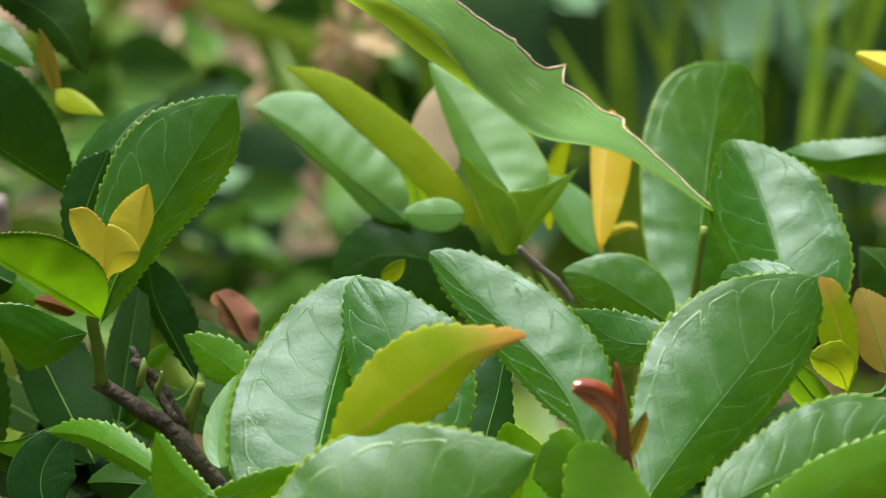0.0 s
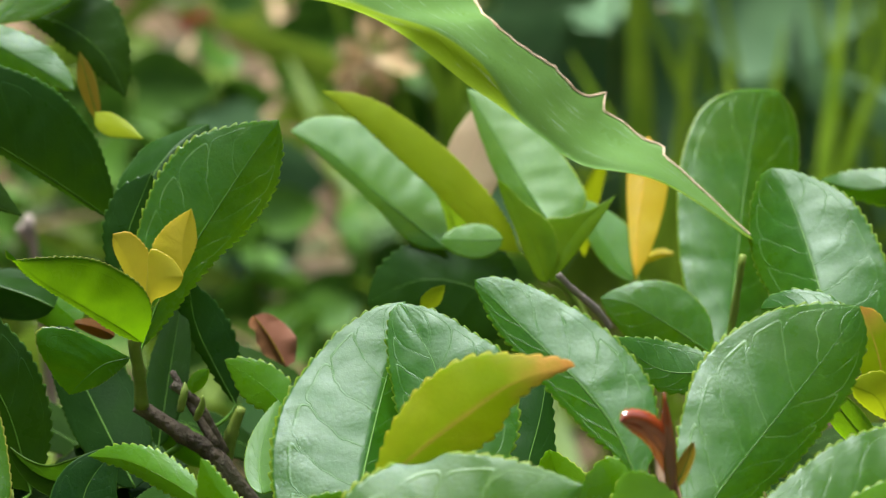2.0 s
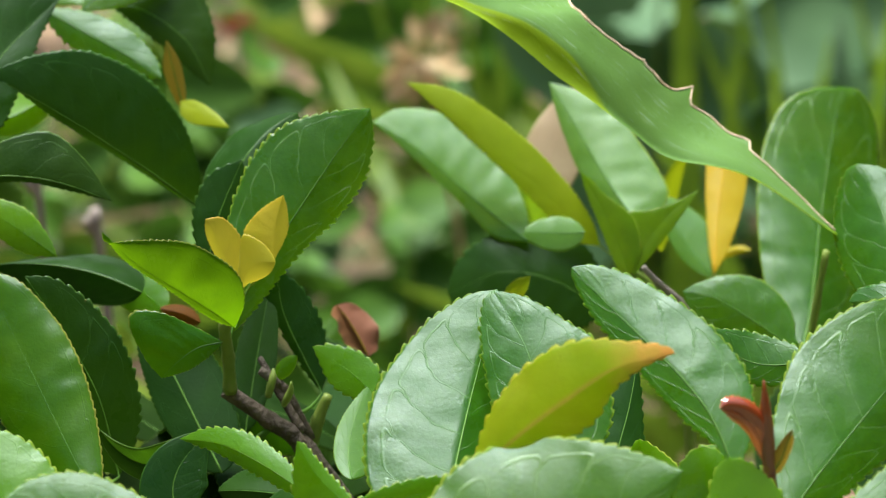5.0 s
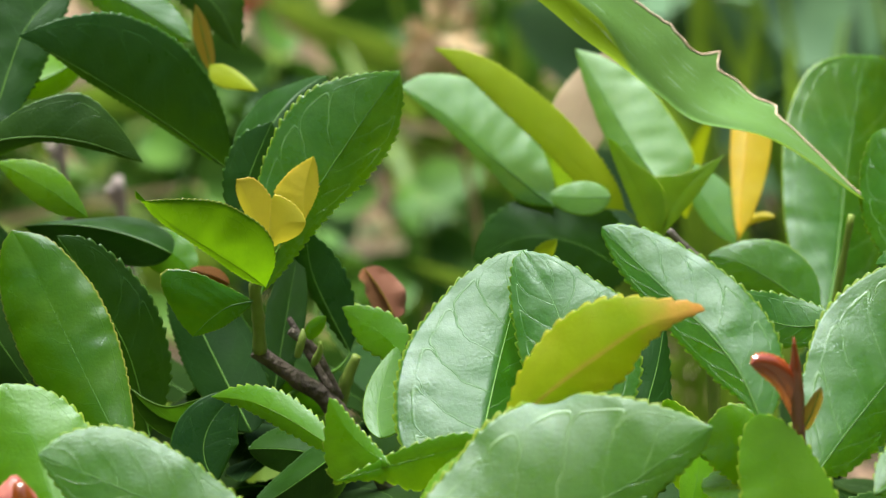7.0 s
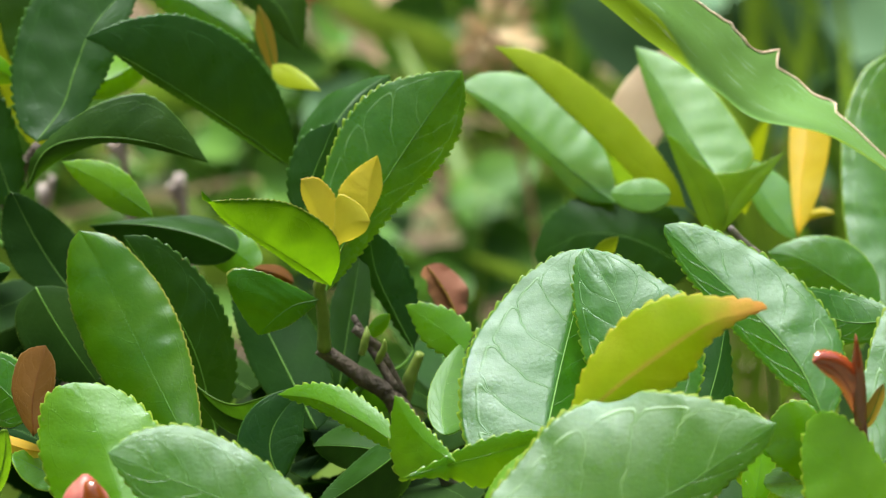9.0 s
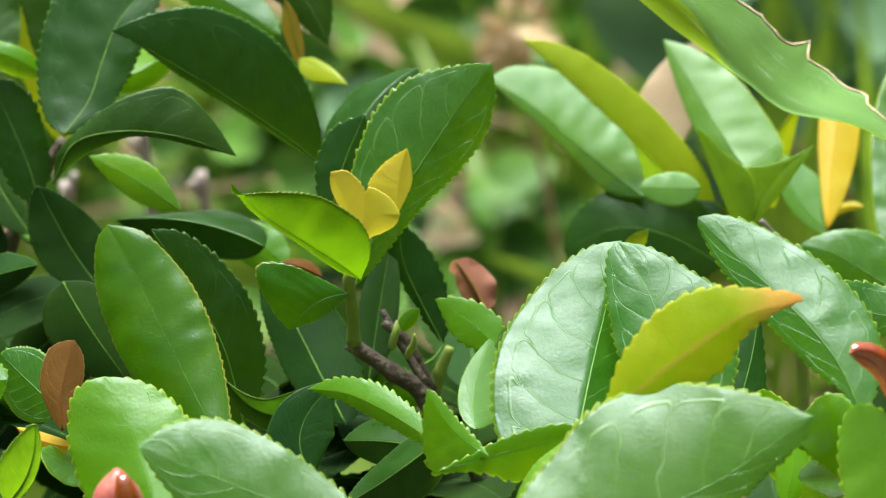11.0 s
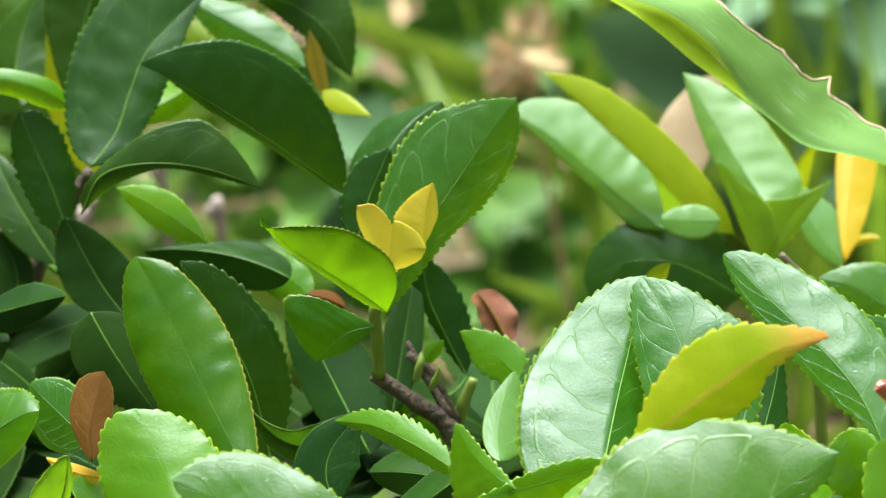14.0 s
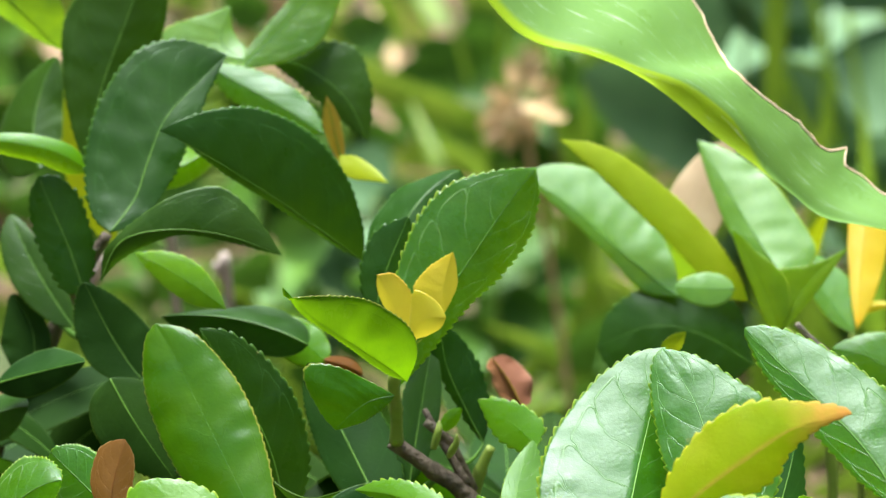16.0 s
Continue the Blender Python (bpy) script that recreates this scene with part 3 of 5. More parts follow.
def folded_leaf(thing, mat, stations, tears, name="long_leaf"):
    """A long blade from stations of upper margin, folded lower edge and the end of the tucked-under strip; tears are (place, height) of dry points."""
    rails = [smooth_line(row, 10) for row in zip(*stations)]
    top, fold, tuck = rails
    n = len(top) - 1
    o = Vector(top[0])
    verts, uvs = [], []
    steps = (1.0, 0.96, 0.8, 0.6, 0.4, 0.2, 0.0)
    k = len(steps) + 3
    for i in range(n + 1):
        u = i / n
        across = top[i] - fold[i]
        way = (top[min(i + 1, n)] - top[max(i - 1, 0)]).normalized()
        nrm = across.cross(way).normalized()
        nrm = nrm if nrm.z > 0 else -nrm
        tear = sum(h * max(0.0, 1 - abs(u - at) / (0.028 if u < at else 0.016)) ** 1.5 for at, h in tears)
        ragged = 0.0007 * noise.noise(Vector((u * 26, 3.0, 1.0)))
        rise = across.normalized() if across.length > 1e-6 else Vector((0, 0, 1))
        for s in steps:
            c = fold[i] + across * s
            c = c + nrm * (across.length * 0.02 * s * (1 - s) * 4 - across.length * 0.03 * math.exp(-((s - 0.62) / 0.07) ** 2))
            c = c + nrm * (0.0003 * noise.noise(Vector((u * 9, s * 2, 5.0))))
            if s > 0.9:
                c = c + rise * (tear + ragged)
            verts.append(c - o)
            uvs.append((u, -0.66 + 1.64 * s))
        for s in (0.25, 0.65, 1.0):
            c = fold[i] * (1 - s) + tuck[i] * s
            verts.append(c - o - nrm * 0.0006 * math.sin(s * 3.0))
            uvs.append((u, -0.72 - 0.2 * s))
    faces = [(i * k + j, i * k + j + 1, (i + 1) * k + j + 1, (i + 1) * k + j) for i in range(n) for j in range(k - 1)]
    ob = mesh_object(name, verts, faces, MAT[mat], thing, o, uvs, LOOK["long"])
    edge = [verts[i * k] for i in range(n + 1)]
    rad = [0.00028 + 0.00028 * max(0.0, noise.noise(Vector((i / n * 34, 9.0, 1.0)))) for i in range(n + 1)]
    v, f = tube_data(edge, rad, 6)
    mesh_object("margin", v, f, MAT["scorch"], ob, label="dry brown scorched margin")
    return ob
# ---- ground and background plants ----
def ground_height(x, y):
    return 0.035 * noise.noise(Vector((x * 0.9, y * 0.9, 3.1))) + 0.012 * noise.noise(Vector((x * 6, y * 6, 7.7)))


def build_ground():
    xs = np.concatenate([[-400, -60, -12], np.linspace(-3, 3, 91), [12, 60, 400]])
    ys = np.concatenate([[-400, -60, -12], np.linspace(-2, 5, 106), [12, 60, 400]])
    verts = [(x, y, ground_height(x, y)) for y in ys for x in xs]
    k = len(xs)
    faces = [(j * k + i, j * k + i + 1, (j + 1) * k + i + 1, (j + 1) * k + i) for j in range(len(ys) - 1) for i in range(k - 1)]
    return tagged(mesh_object("ground", verts, faces, MAT["soil"]), "dark soil ground strewn with brown litter", "ground", kind="structure")


build_ground()


def build_sky_screen():
    """Unseen dark green ring added all round, far outside view, to block low sky."""
    verts, faces, k, m = [], [], 160, 14
    for i in range(k):
        a = 2 * math.pi * i / k
        for j in range(m + 1):
            v = j / m
            r = 7.0 - 1.2 * math.sin(v * 2.4) + 0.5 * noise.noise(Vector((math.cos(a) * 6, math.sin(a) * 6, v * 5)))
            top = 4.6 + 1.0 * noise.noise(Vector((math.cos(a) * 3, math.sin(a) * 3, 9.0)))
            verts.append((r * math.cos(a), r * math.sin(a) + 0.5, v * top - 0.1))
    for i in range(k):
        for j in range(m):
            n = (i + 1) % k
            faces.append((i * (m + 1) + j, n * (m + 1) + j, n * (m + 1) + j + 1, i * (m + 1) + j + 1))
    return tagged(mesh_object("backdrop", verts, faces, MAT["sky_screen"]), "unseen dark green ring added to block the low sky", "bushes", kind="structure")


build_sky_screen()


def blade_strip(root, top, width, sag, segs=7, twist=0.0):
    """One bent, keeled grass or weed blade."""
    root, top = Vector(root), Vector(top)
    d = top - root
    side = d.cross(Vector((0, -1, 0.2)))
    side.normalize()
    side = Matrix.Rotation(twist, 3, d.normalized()) @ side
    keel = side.cross(d.normalized())
    verts, faces = [], []
    for i in range(segs + 1):
        u = i / segs
        c = root + d * u + Vector((0, 0, -sag * u * u)) + keel * (0.0)
        w = width * math.sin(math.pi * min(0.98, 0.16 + 0.84 * u)) ** 0.7
        verts += [c - side * w, c - keel * w * 0.35, c + side * w]
        if i:
            o = (i - 1) * 3
            faces += [(o, o + 1, o + 4, o + 3), (o + 1, o + 2, o + 5, o + 4)]
    return verts, faces


def tuft(name, label, category, mat, blades, kind=""):
    """Many blades joined as one clump; blades are rows of root, top, width, sag, twist."""
    vs, fs = [], []
    for root, top, width, sag, twist in blades:
        v, f = blade_strip(root, top, width, sag, twist=twist)
        o = len(vs)
        vs += v
        fs += [tuple(i + o for i in q) for q in f]
    return tagged(mesh_object(name, vs, fs, MAT[mat]), label, category, kind=kind)


rng = random.Random(7)


def litter():
    rows = []
    for _ in range(2600):
        x, y = rng.uniform(-1.5, 1.5), rng.uniform(-1.0, 4.6)
        a, ln = rng.uniform(0, 6.28), rng.uniform(0.02, 0.05)
        z = ground_height(x, y) + rng.uniform(0.002, 0.02)
        rows.append(((x, y, z), (x + math.cos(a) * ln, y + math.sin(a) * ln, z + rng.uniform(-0.004, 0.03)), ln * rng.uniform(0.2, 0.36), 0.0, rng.uniform(-1, 1)))
    tuft("leaf_litter", "brown and tan fallen leaves on the soil", "leaf litter", "litter", rows, "stuff")


litter()


def weeds(name, label, mat, count, xr, yr, hr, wr, seed, lean=0.6):
    r = random.Random(seed)
    rows = []
    for _ in range(count):
        x, y = r.uniform(*xr), r.uniform(*yr)
        z = ground_height(x, y)
        h = r.uniform(*hr)
        rows.append(((x, y, z), (x + r.gauss(0, lean) * h, y + r.gauss(0, lean) * h, z + h), r.uniform(*wr), h * r.uniform(0, 0.3), r.uniform(-0.8, 0.8)))
    return tuft(name, label, "weeds", mat, rows, "stuff")


weeds("ground_cover", "low green weeds covering the soil", "paleweed", 4200, (-1.6, 1.4), (0.75, 5.2), (0.02, 0.10), (0.006, 0.016), 3, 0.9)
weeds("dry_grass", "tan dry grass stalks in the weeds", "straw", 60, (-0.6, 0.5), (0.8, 2.2), (0.04, 0.16), (0.002, 0.004), 11, 1.1)


def weed_plant(x, y, height, mat, leaves, length, width, seed, label, lean=0.0):
    """A leafy weed: a thin stem with broad blades all round it."""
    r = random.Random(seed)
    z = ground_height(x, y)
    thing = tagged(new("weed_plant"), label, "weed", group="weeds behind the shrub")
    thing.location = (x, y, z)
    line = smooth_line([(0, 0, -0.01), (lean * 0.4, 0, height * 0.5), (lean, 0, height * 0.92)], 4)
    v, f = tube_data(line, [0.0022 - 0.0014 * i / len(line) for i in range(len(line))], 6)
    mesh_object("stem", v, f, MAT["stem"], thing, thing.location)
    for k in range(leaves):
        u = (k + 1) / leaves
        a = k * 2.4 + r.uniform(-0.5, 0.5)
        o = line[min(len(line) - 1, int(u * (len(line) - 1)))]
        ln = length * r.uniform(0.7, 1.15) * (1.15 - 0.45 * u)
        d = Vector((math.cos(a), math.sin(a), r.uniform(0.1, 0.9))).normalized() * ln
        v, f = blade_strip((0, 0, 0), d, width * r.uniform(0.8, 1.2), ln * 0.25, 8, r.uniform(-0.5, 0.5))
        mesh_object("leaf", v, f, MAT[mat], thing, Vector(thing.location) + o)
    return thing


def grass_tuft(x, y, height, blades, seed, mat="grass", spread=0.12, width=0.0045):
    """Tall arching blades from one root."""
    r = random.Random(seed)
    z = ground_height(x, y)
    thing = tagged(new("grass_tuft"), "tall bright green grass tuft growing in the soil", "grass", group="grass behind the shrub")
    thing.location = (x, y, z - 0.005)
    for k in range(blades):
        h = height * r.uniform(0.65, 1.1)
        v, f = blade_strip((r.gauss(0, 0.012), r.gauss(0, 0.012), 0), (r.gauss(0, spread) * h, r.gauss(0, spread) * h, h), width * r.uniform(0.7, 1.3), h * r.uniform(0, 0.12), 8, r.uniform(-0.7, 0.7))
        mesh_object("blade", v, f, MAT[mat], thing, thing.location)
    return thing


GREEN, PALE, BLUE = "green leafy weed in the soil behind the shrub", "pale green leafy weed in the soil", "broad bluish-green weed in the soil"
weed_plant(0.145, 1.28, 0.26, "bluegreen", 9, 0.15, 0.036, 1, BLUE)
weed_plant(0.20, 1.34, 0.25, "bluegreen", 9, 0.15, 0.036, 2, BLUE)
weed_plant(0.25, 1.25, 0.20, "bluegreen", 8, 0.13, 0.032, 3, BLUE)
weed_plant(0.34, 1.45, 0.14, "bluegreen", 8, 0.12, 0.03, 4, BLUE)
weed_plant(-0.10, 1.45, 0.11, "paleweed", 12, 0.07, 0.016, 5, PALE)
weed_plant(-0.19, 1.55, 0.12, "paleweed", 12, 0.07, 0.018, 6, PALE)
weed_plant(-0.26, 1.35, 0.16, "weed", 12, 0.07, 0.018, 7, GREEN)
weed_plant(-0.02, 1.7, 0.10, "weed", 12, 0.08, 0.018, 8, GREEN)
weed_plant(-0.16, 0.75, 0.24, "paleweed", 8, 0.07, 0.016, 10, PALE)
weed_plant(-0.11, 0.62, 0.29, "paleweed", 9, 0.06, 0.015, 11, PALE)
weed_plant(0.02, 1.3, 0.06, "weed", 10, 0.06, 0.015, 12, GREEN)
weed_plant(-0.35, 1.6, 0.14, "weed", 12, 0.08, 0.018, 13, GREEN)
weed_plant(-0.14, 1.3, 0.17, "weed", 14, 0.08, 0.02, 15, GREEN)
weed_plant(-0.07, 1.25, 0.14, "bluegreen", 10, 0.07, 0.02, 16, BLUE)
weed_plant(0.04, 1.5, 0.14, "weed", 12, 0.08, 0.018, 17, GREEN)
for k, (wx, wy, wh) in enumerate(((-0.06, 1.15, 0.13), (-0.12, 1.1, 0.16), (-0.03, 1.05, 0.1), (-0.2, 1.2, 0.15), (-0.09, 1.35, 0.2), (0.0, 1.2, 0.12), (-0.17, 1.42, 0.2), (0.06, 1.1, 0.1))):
    weed_plant(wx, wy, wh, "weed", 9, 0.06, 0.015, 40 + k, GREEN)
rg = random.Random(17)
for k in range(22):
    grass_tuft(rg.uniform(0.22, 0.52), rg.uniform(1.15, 2.1), rg.uniform(0.22, 0.42), 12, 100 + k, spread=rg.choice((0.12, 0.22, 0.3)), width=rg.choice((0.0024, 0.0035, 0.005)))
for gx, gy, gh in ((0.15, 1.05, 0.40), (0.05, 1.35, 0.22), (0.0, 1.5, 0.2)):
    grass_tuft(gx, gy, gh, 5, int(gx * 1000) + 7, spread=0.08)

# ---- the tea shrub ----
front = shoot("tea_shoot", "glossy green shoot with one yellow leaf in the tea shrub", group="shoots of the tea shrub")
stem(front, [(0.0404, 0.0437, -0.0100), (0.0324, 0.0397, 0.1745), (0.0204, 0.0337, 0.3490), (0.0171, 0.0125, 0.4087), (0.0171, -0.0087, 0.4471)], .0022, .0012, "stem")
blade(front, "mature", [(0.0132, -0.0130, 0.4598), (0.0155, -0.0024, 0.4664), (0.0182, 0.0094, 0.4740), (0.0216, 0.0223, 0.4826), (0.0246, 0.0340, 0.4907)], [(0.0049, -0.0098, 0.4600), (-0.0011, -0.0044, 0.4629), (-0.0025, 0.0052, 0.4696), (0.0001, 0.0157, 0.4773), (0.0085, 0.0261, 0.4851), (0.0177, 0.0324, 0.4898)], [(0.0180, -0.0061, 0.4595), (0.0235, 0.0065, 0.4647), (0.0265, 0.0184, 0.4730), (0.0261, 0.0277, 0.4828)])
blade(front, "mature", [(0.0357, -0.0100, 0.4668), (0.0335, 0.0021, 0.4760), (0.0302, 0.0134, 0.4847), (0.0269, 0.0200, 0.4894), (0.0234, 0.0260, 0.4935)], [(0.0298, -0.0043, 0.4681), (0.0235, 0.0063, 0.4751), (0.0216, 0.0135, 0.4812), (0.0208, 0.0199, 0.4872), (0.0215, 0.0243, 0.4918)], [(0.0419, -0.0060, 0.4685), (0.0468, 0.0036, 0.4763), (0.0442, 0.0145, 0.4863), (0.0384, 0.0187, 0.4896), (0.0304, 0.0235, 0.4928)])
blade(front, "young", [(0.0282, 0.1000, 0.4629), (0.0302, 0.1000, 0.4659), (0.0333, 0.1000, 0.4693)], [(0.0278, 0.1004, 0.4658), (0.0302, 0.1005, 0.4683)], [(0.0318, 0.0996, 0.4647), (0.0330, 0.0998, 0.4674)], tooth=0.0, stalk=False)
blade(front, "blushed", [(0.0186, -0.0460, 0.4838), (0.0262, -0.0432, 0.4903), (0.0356, -0.0400, 0.4965), (0.0450, -0.0370, 0.5017), (0.0558, -0.0340, 0.5034)], [(0.0196, -0.0425, 0.4896), (0.0224, -0.0390, 0.4953), (0.0274, -0.0355, 0.5007), (0.0342, -0.0333, 0.5046), (0.0420, -0.0331, 0.5059), (0.0503, -0.0331, 0.5051), (0.0546, -0.0333, 0.5044)], [(0.0250, -0.0457, 0.4839), (0.0349, -0.0429, 0.4893), (0.0408, -0.0410, 0.4929), (0.0440, -0.0388, 0.4974), (0.0483, -0.0367, 0.5007), (0.0533, -0.0348, 0.5027)], pitch=0.0031, rib=0.22)
blade(front, "mature", [(0.0026, -0.0690, 0.4681), (0.0191, -0.0643, 0.4715), (0.0367, -0.0593, 0.4768), (0.0471, -0.0559, 0.4826), (0.0562, -0.0530, 0.4881)], [(0.0027, -0.0601, 0.4747), (0.0084, -0.0532, 0.4801), (0.0137, -0.0476, 0.4849), (0.0206, -0.0439, 0.4884), (0.0290, -0.0422, 0.4904), (0.0394, -0.0446, 0.4907), (0.0490, -0.0487, 0.4897)], [(0.0149, -0.0683, 0.4661), (0.0304, -0.0647, 0.4689), (0.0418, -0.0605, 0.4743), (0.0491, -0.0575, 0.4797), (0.0546, -0.0548, 0.4845)])
blade(front, "fresh", [(-0.0029, -0.0246, 0.4680), (-0.0076, -0.0216, 0.4699), (-0.0117, -0.0185, 0.4734), (-0.0148, -0.0151, 0.4780)], [(-0.0082, -0.0229, 0.4648), (-0.0135, -0.0210, 0.4626), (-0.0156, -0.0188, 0.4669), (-0.0156, -0.0168, 0.4727)], [(-0.0048, -0.0222, 0.4699), (-0.0090, -0.0188, 0.4732), (-0.0129, -0.0158, 0.4771)])
blade(front, "fresh", [(-0.0130, -0.0260, 0.4653), (-0.0037, -0.0239, 0.4672), (0.0061, -0.0218, 0.4691), (0.0173, -0.0193, 0.4713)], [(-0.0070, -0.0242, 0.4677), (-0.0005, -0.0223, 0.4703), (0.0083, -0.0202, 0.4725), (0.0147, -0.0194, 0.4722)], [(-0.0038, -0.0247, 0.4645), (0.0034, -0.0239, 0.4622), (0.0111, -0.0215, 0.4669)])
leaf(front, "fresh", (0.0019, -0.0405, 0.4619), (0.0105, -0.0352, 0.4701), (0.0192, -0.0299, 0.4748), (0.0079, -0.0310, 0.4711), (0.0143, -0.0352, 0.4665), q=0.7, teeth=16)
blade(front, "deep", [(0.0457, 0.0125, 0.4416), (0.0485, 0.0259, 0.4543), (0.0521, 0.0359, 0.4638), (0.0542, 0.0440, 0.4719)], [(0.0396, 0.0189, 0.4476), (0.0411, 0.0295, 0.4580), (0.0476, 0.0394, 0.4676)], [(0.0540, 0.0211, 0.4437), (0.0551, 0.0293, 0.4527), (0.0550, 0.0367, 0.4622)])
blade(front, "mature", [(0.0680, -0.0340, 0.4787), (0.0640, -0.0253, 0.4865), (0.0586, -0.0180, 0.4920), (0.0525, -0.0112, 0.4963), (0.0452, -0.0034, 0.5013), (0.0383, 0.0040, 0.5064)], [(0.0712, -0.0268, 0.4844), (0.0718, -0.0193, 0.4904), (0.0690, -0.0132, 0.4953), (0.0634, -0.0073, 0.4997), (0.0566, -0.0023, 0.5031), (0.0497, 0.0016, 0.5057), (0.0427, 0.0039, 0.5070)], [(0.0649, -0.0293, 0.4822), (0.0588, -0.0229, 0.4853), (0.0528, -0.0159, 0.4898), (0.0476, -0.0095, 0.4946), (0.0424, -0.0036, 0.4988), (0.0385, 0.0026, 0.5046)])
leaf(front, "mint", (-0.0054, 0.0309, 0.4498), (-0.0060, 0.0391, 0.4554), (-0.0024, 0.0496, 0.4629), (-0.0093, 0.0391, 0.4554), (0.0006, 0.0396, 0.4526), q=0.6)

right = shoot("tea_shoot", "glossy green shoot with a red leaf bud in the tea shrub", group="shoots of the tea shrub")
stem(right, [(0.1055, 0.0225, -0.0100), (0.0975, 0.0185, 0.1844), (0.0855, 0.0125, 0.3687), (0.0776, 0.0019, 0.4333), (0.0750, -0.0225, 0.4702), (0.0742, -0.0225, 0.4761)], .002, .0009, "stem")
blade(right, "mature", [(0.0777, -0.0340, 0.4702), (0.0847, -0.0254, 0.4759), (0.0948, -0.0141, 0.4834), (0.1051, -0.0027, 0.4910), (0.1136, 0.0070, 0.4982)], [(0.0766, -0.0305, 0.4726), (0.0755, -0.0225, 0.4783), (0.0769, -0.0141, 0.4846), (0.0805, -0.0058, 0.4911), (0.0867, 0.0001, 0.4956), (0.0947, 0.0043, 0.4985), (0.1026, 0.0064, 0.4994), (0.1104, 0.0071, 0.4989)], [(0.0839, -0.0300, 0.4687), (0.0919, -0.0228, 0.4720), (0.1002, -0.0152, 0.4763), (0.1074, -0.0076, 0.4818), (0.1126, -0.0013, 0.4873), (0.1147, 0.0039, 0.4935)], rib=0.6)
blade(right, "fresh", [(0.0702, -0.0193, 0.4605), (0.0641, -0.0168, 0.4686), (0.0570, -0.0150, 0.4669)], [(0.0697, -0.0149, 0.4678), (0.0674, -0.0116, 0.4736), (0.0628, -0.0106, 0.4749), (0.0590, -0.0123, 0.4715)], [(0.0658, -0.0202, 0.4609), (0.0601, -0.0183, 0.4647)])
blade(right, "fresh", [(0.0790, -0.0620, 0.4623), (0.0738, -0.0550, 0.4727), (0.0699, -0.0498, 0.4805), (0.0654, -0.0450, 0.4873)], [(0.0687, -0.0613, 0.4636), (0.0628, -0.0555, 0.4712), (0.0613, -0.0493, 0.4797), (0.0630, -0.0456, 0.4855)], [(0.0824, -0.0573, 0.4675), (0.0789, -0.0518, 0.4752), (0.0732, -0.0466, 0.4832), (0.0685, -0.0449, 0.4865)])
blade(right, "mature", [(0.0861, -0.0530, 0.4746), (0.0980, -0.0465, 0.4779), (0.1122, -0.0391, 0.4807), (0.1302, -0.0300, 0.4842)], [(0.0879, -0.0455, 0.4790), (0.0956, -0.0386, 0.4831), (0.1046, -0.0320, 0.4865), (0.1145, -0.0282, 0.4880), (0.1240, -0.0284, 0.4865)], [(0.0976, -0.0506, 0.4715), (0.1138, -0.0444, 0.4722), (0.1251, -0.0369, 0.4776)])
blade(right, "fresh", [(0.0944, -0.0617, 0.4740), (0.1048, -0.0583, 0.4797), (0.1173, -0.0545, 0.4851), (0.1320, -0.0500, 0.4919)], [(0.0963, -0.0576, 0.4796), (0.1052, -0.0535, 0.4855), (0.1167, -0.0509, 0.4894), (0.1269, -0.0499, 0.4915)], [(0.1067, -0.0606, 0.4726), (0.1223, -0.0568, 0.4777)])
leaf(right, "mature", (0.0723, -0.0087, 0.4680), (0.0651, -0.0087, 0.4670), (0.0574, -0.0087, 0.4635), (0.0643, 0.0019, 0.4694), (0.0645, -0.0108, 0.4614), q=0.55, teeth=16)
leaf(right, "mature", (0.0715, -0.0087, 0.4576), (0.0654, -0.0087, 0.4570), (0.0583, -0.0087, 0.4563), (0.0650, -0.0002, 0.4579), (0.0635, -0.0182, 0.4564), q=0.55, teeth=14)
leaf(right, "fresh", (0.0660, 0.0125, 0.4411), (0.0580, 0.0178, 0.4516), (0.0534, 0.0231, 0.4620), (0.0513, 0.0220, 0.4497), (0.0649, 0.0178, 0.4528), q=0.55, teeth=16)
leaf(right, "fresh", (0.0569, 0.0019, 0.4454), (0.0589, 0.0072, 0.4524), (0.0597, 0.0125, 0.4583), (0.0556, 0.0093, 0.4515), (0.0620, 0.0072, 0.4518), q=0.55, teeth=14)
blade(right, "red", [(0.0730, -0.0430, 0.4845), (0.0708, -0.0445, 0.4911), (0.0671, -0.0459, 0.4963), (0.0632, -0.0470, 0.4979)], [(0.0736, -0.0431, 0.4884), (0.0718, -0.0432, 0.4948), (0.0683, -0.0438, 0.4983), (0.0643, -0.0451, 0.4992)], [(0.0719, -0.0431, 0.4853), (0.0688, -0.0445, 0.4916), (0.0656, -0.0456, 0.4952)], tooth=0.0003, pitch=0.0012, bulge=0.3, rumple=0.3, rib=0.5)
blade(right, "olive", [(0.0730, -0.0430, 0.4822), (0.0751, -0.0430, 0.4861), (0.0769, -0.0430, 0.4919)], [(0.0733, -0.0423, 0.4859), (0.0755, -0.0426, 0.4902)], [(0.0753, -0.0428, 0.4838), (0.0772, -0.0427, 0.4888)], tooth=0.0, stalk=False)
stem(right, [(0.0742, -0.0435, 0.4739), (0.0737, -0.0435, 0.4794), (0.0730, -0.0435, 0.4847)], .0011, .0009, "redstem")
bud(right, [(0.0730, -0.0435, 0.4828), (0.0722, -0.0435, 0.4926), (0.0713, -0.0435, 0.5018)], (.0011, .0014, .0011, .0002), "red")

back = shoot("tea_shoot", "tea shrub shoot with broad rounded glossy leaves", group="shoots of the tea shrub")
stem(back, [(0.1637, 0.1073, -0.0100), (0.1557, 0.1033, 0.1588), (0.1437, 0.0973, 0.3175), (0.1322, 0.0761, 0.4025), (0.1278, 0.0602, 0.4505)], .002, .0009, "stem")
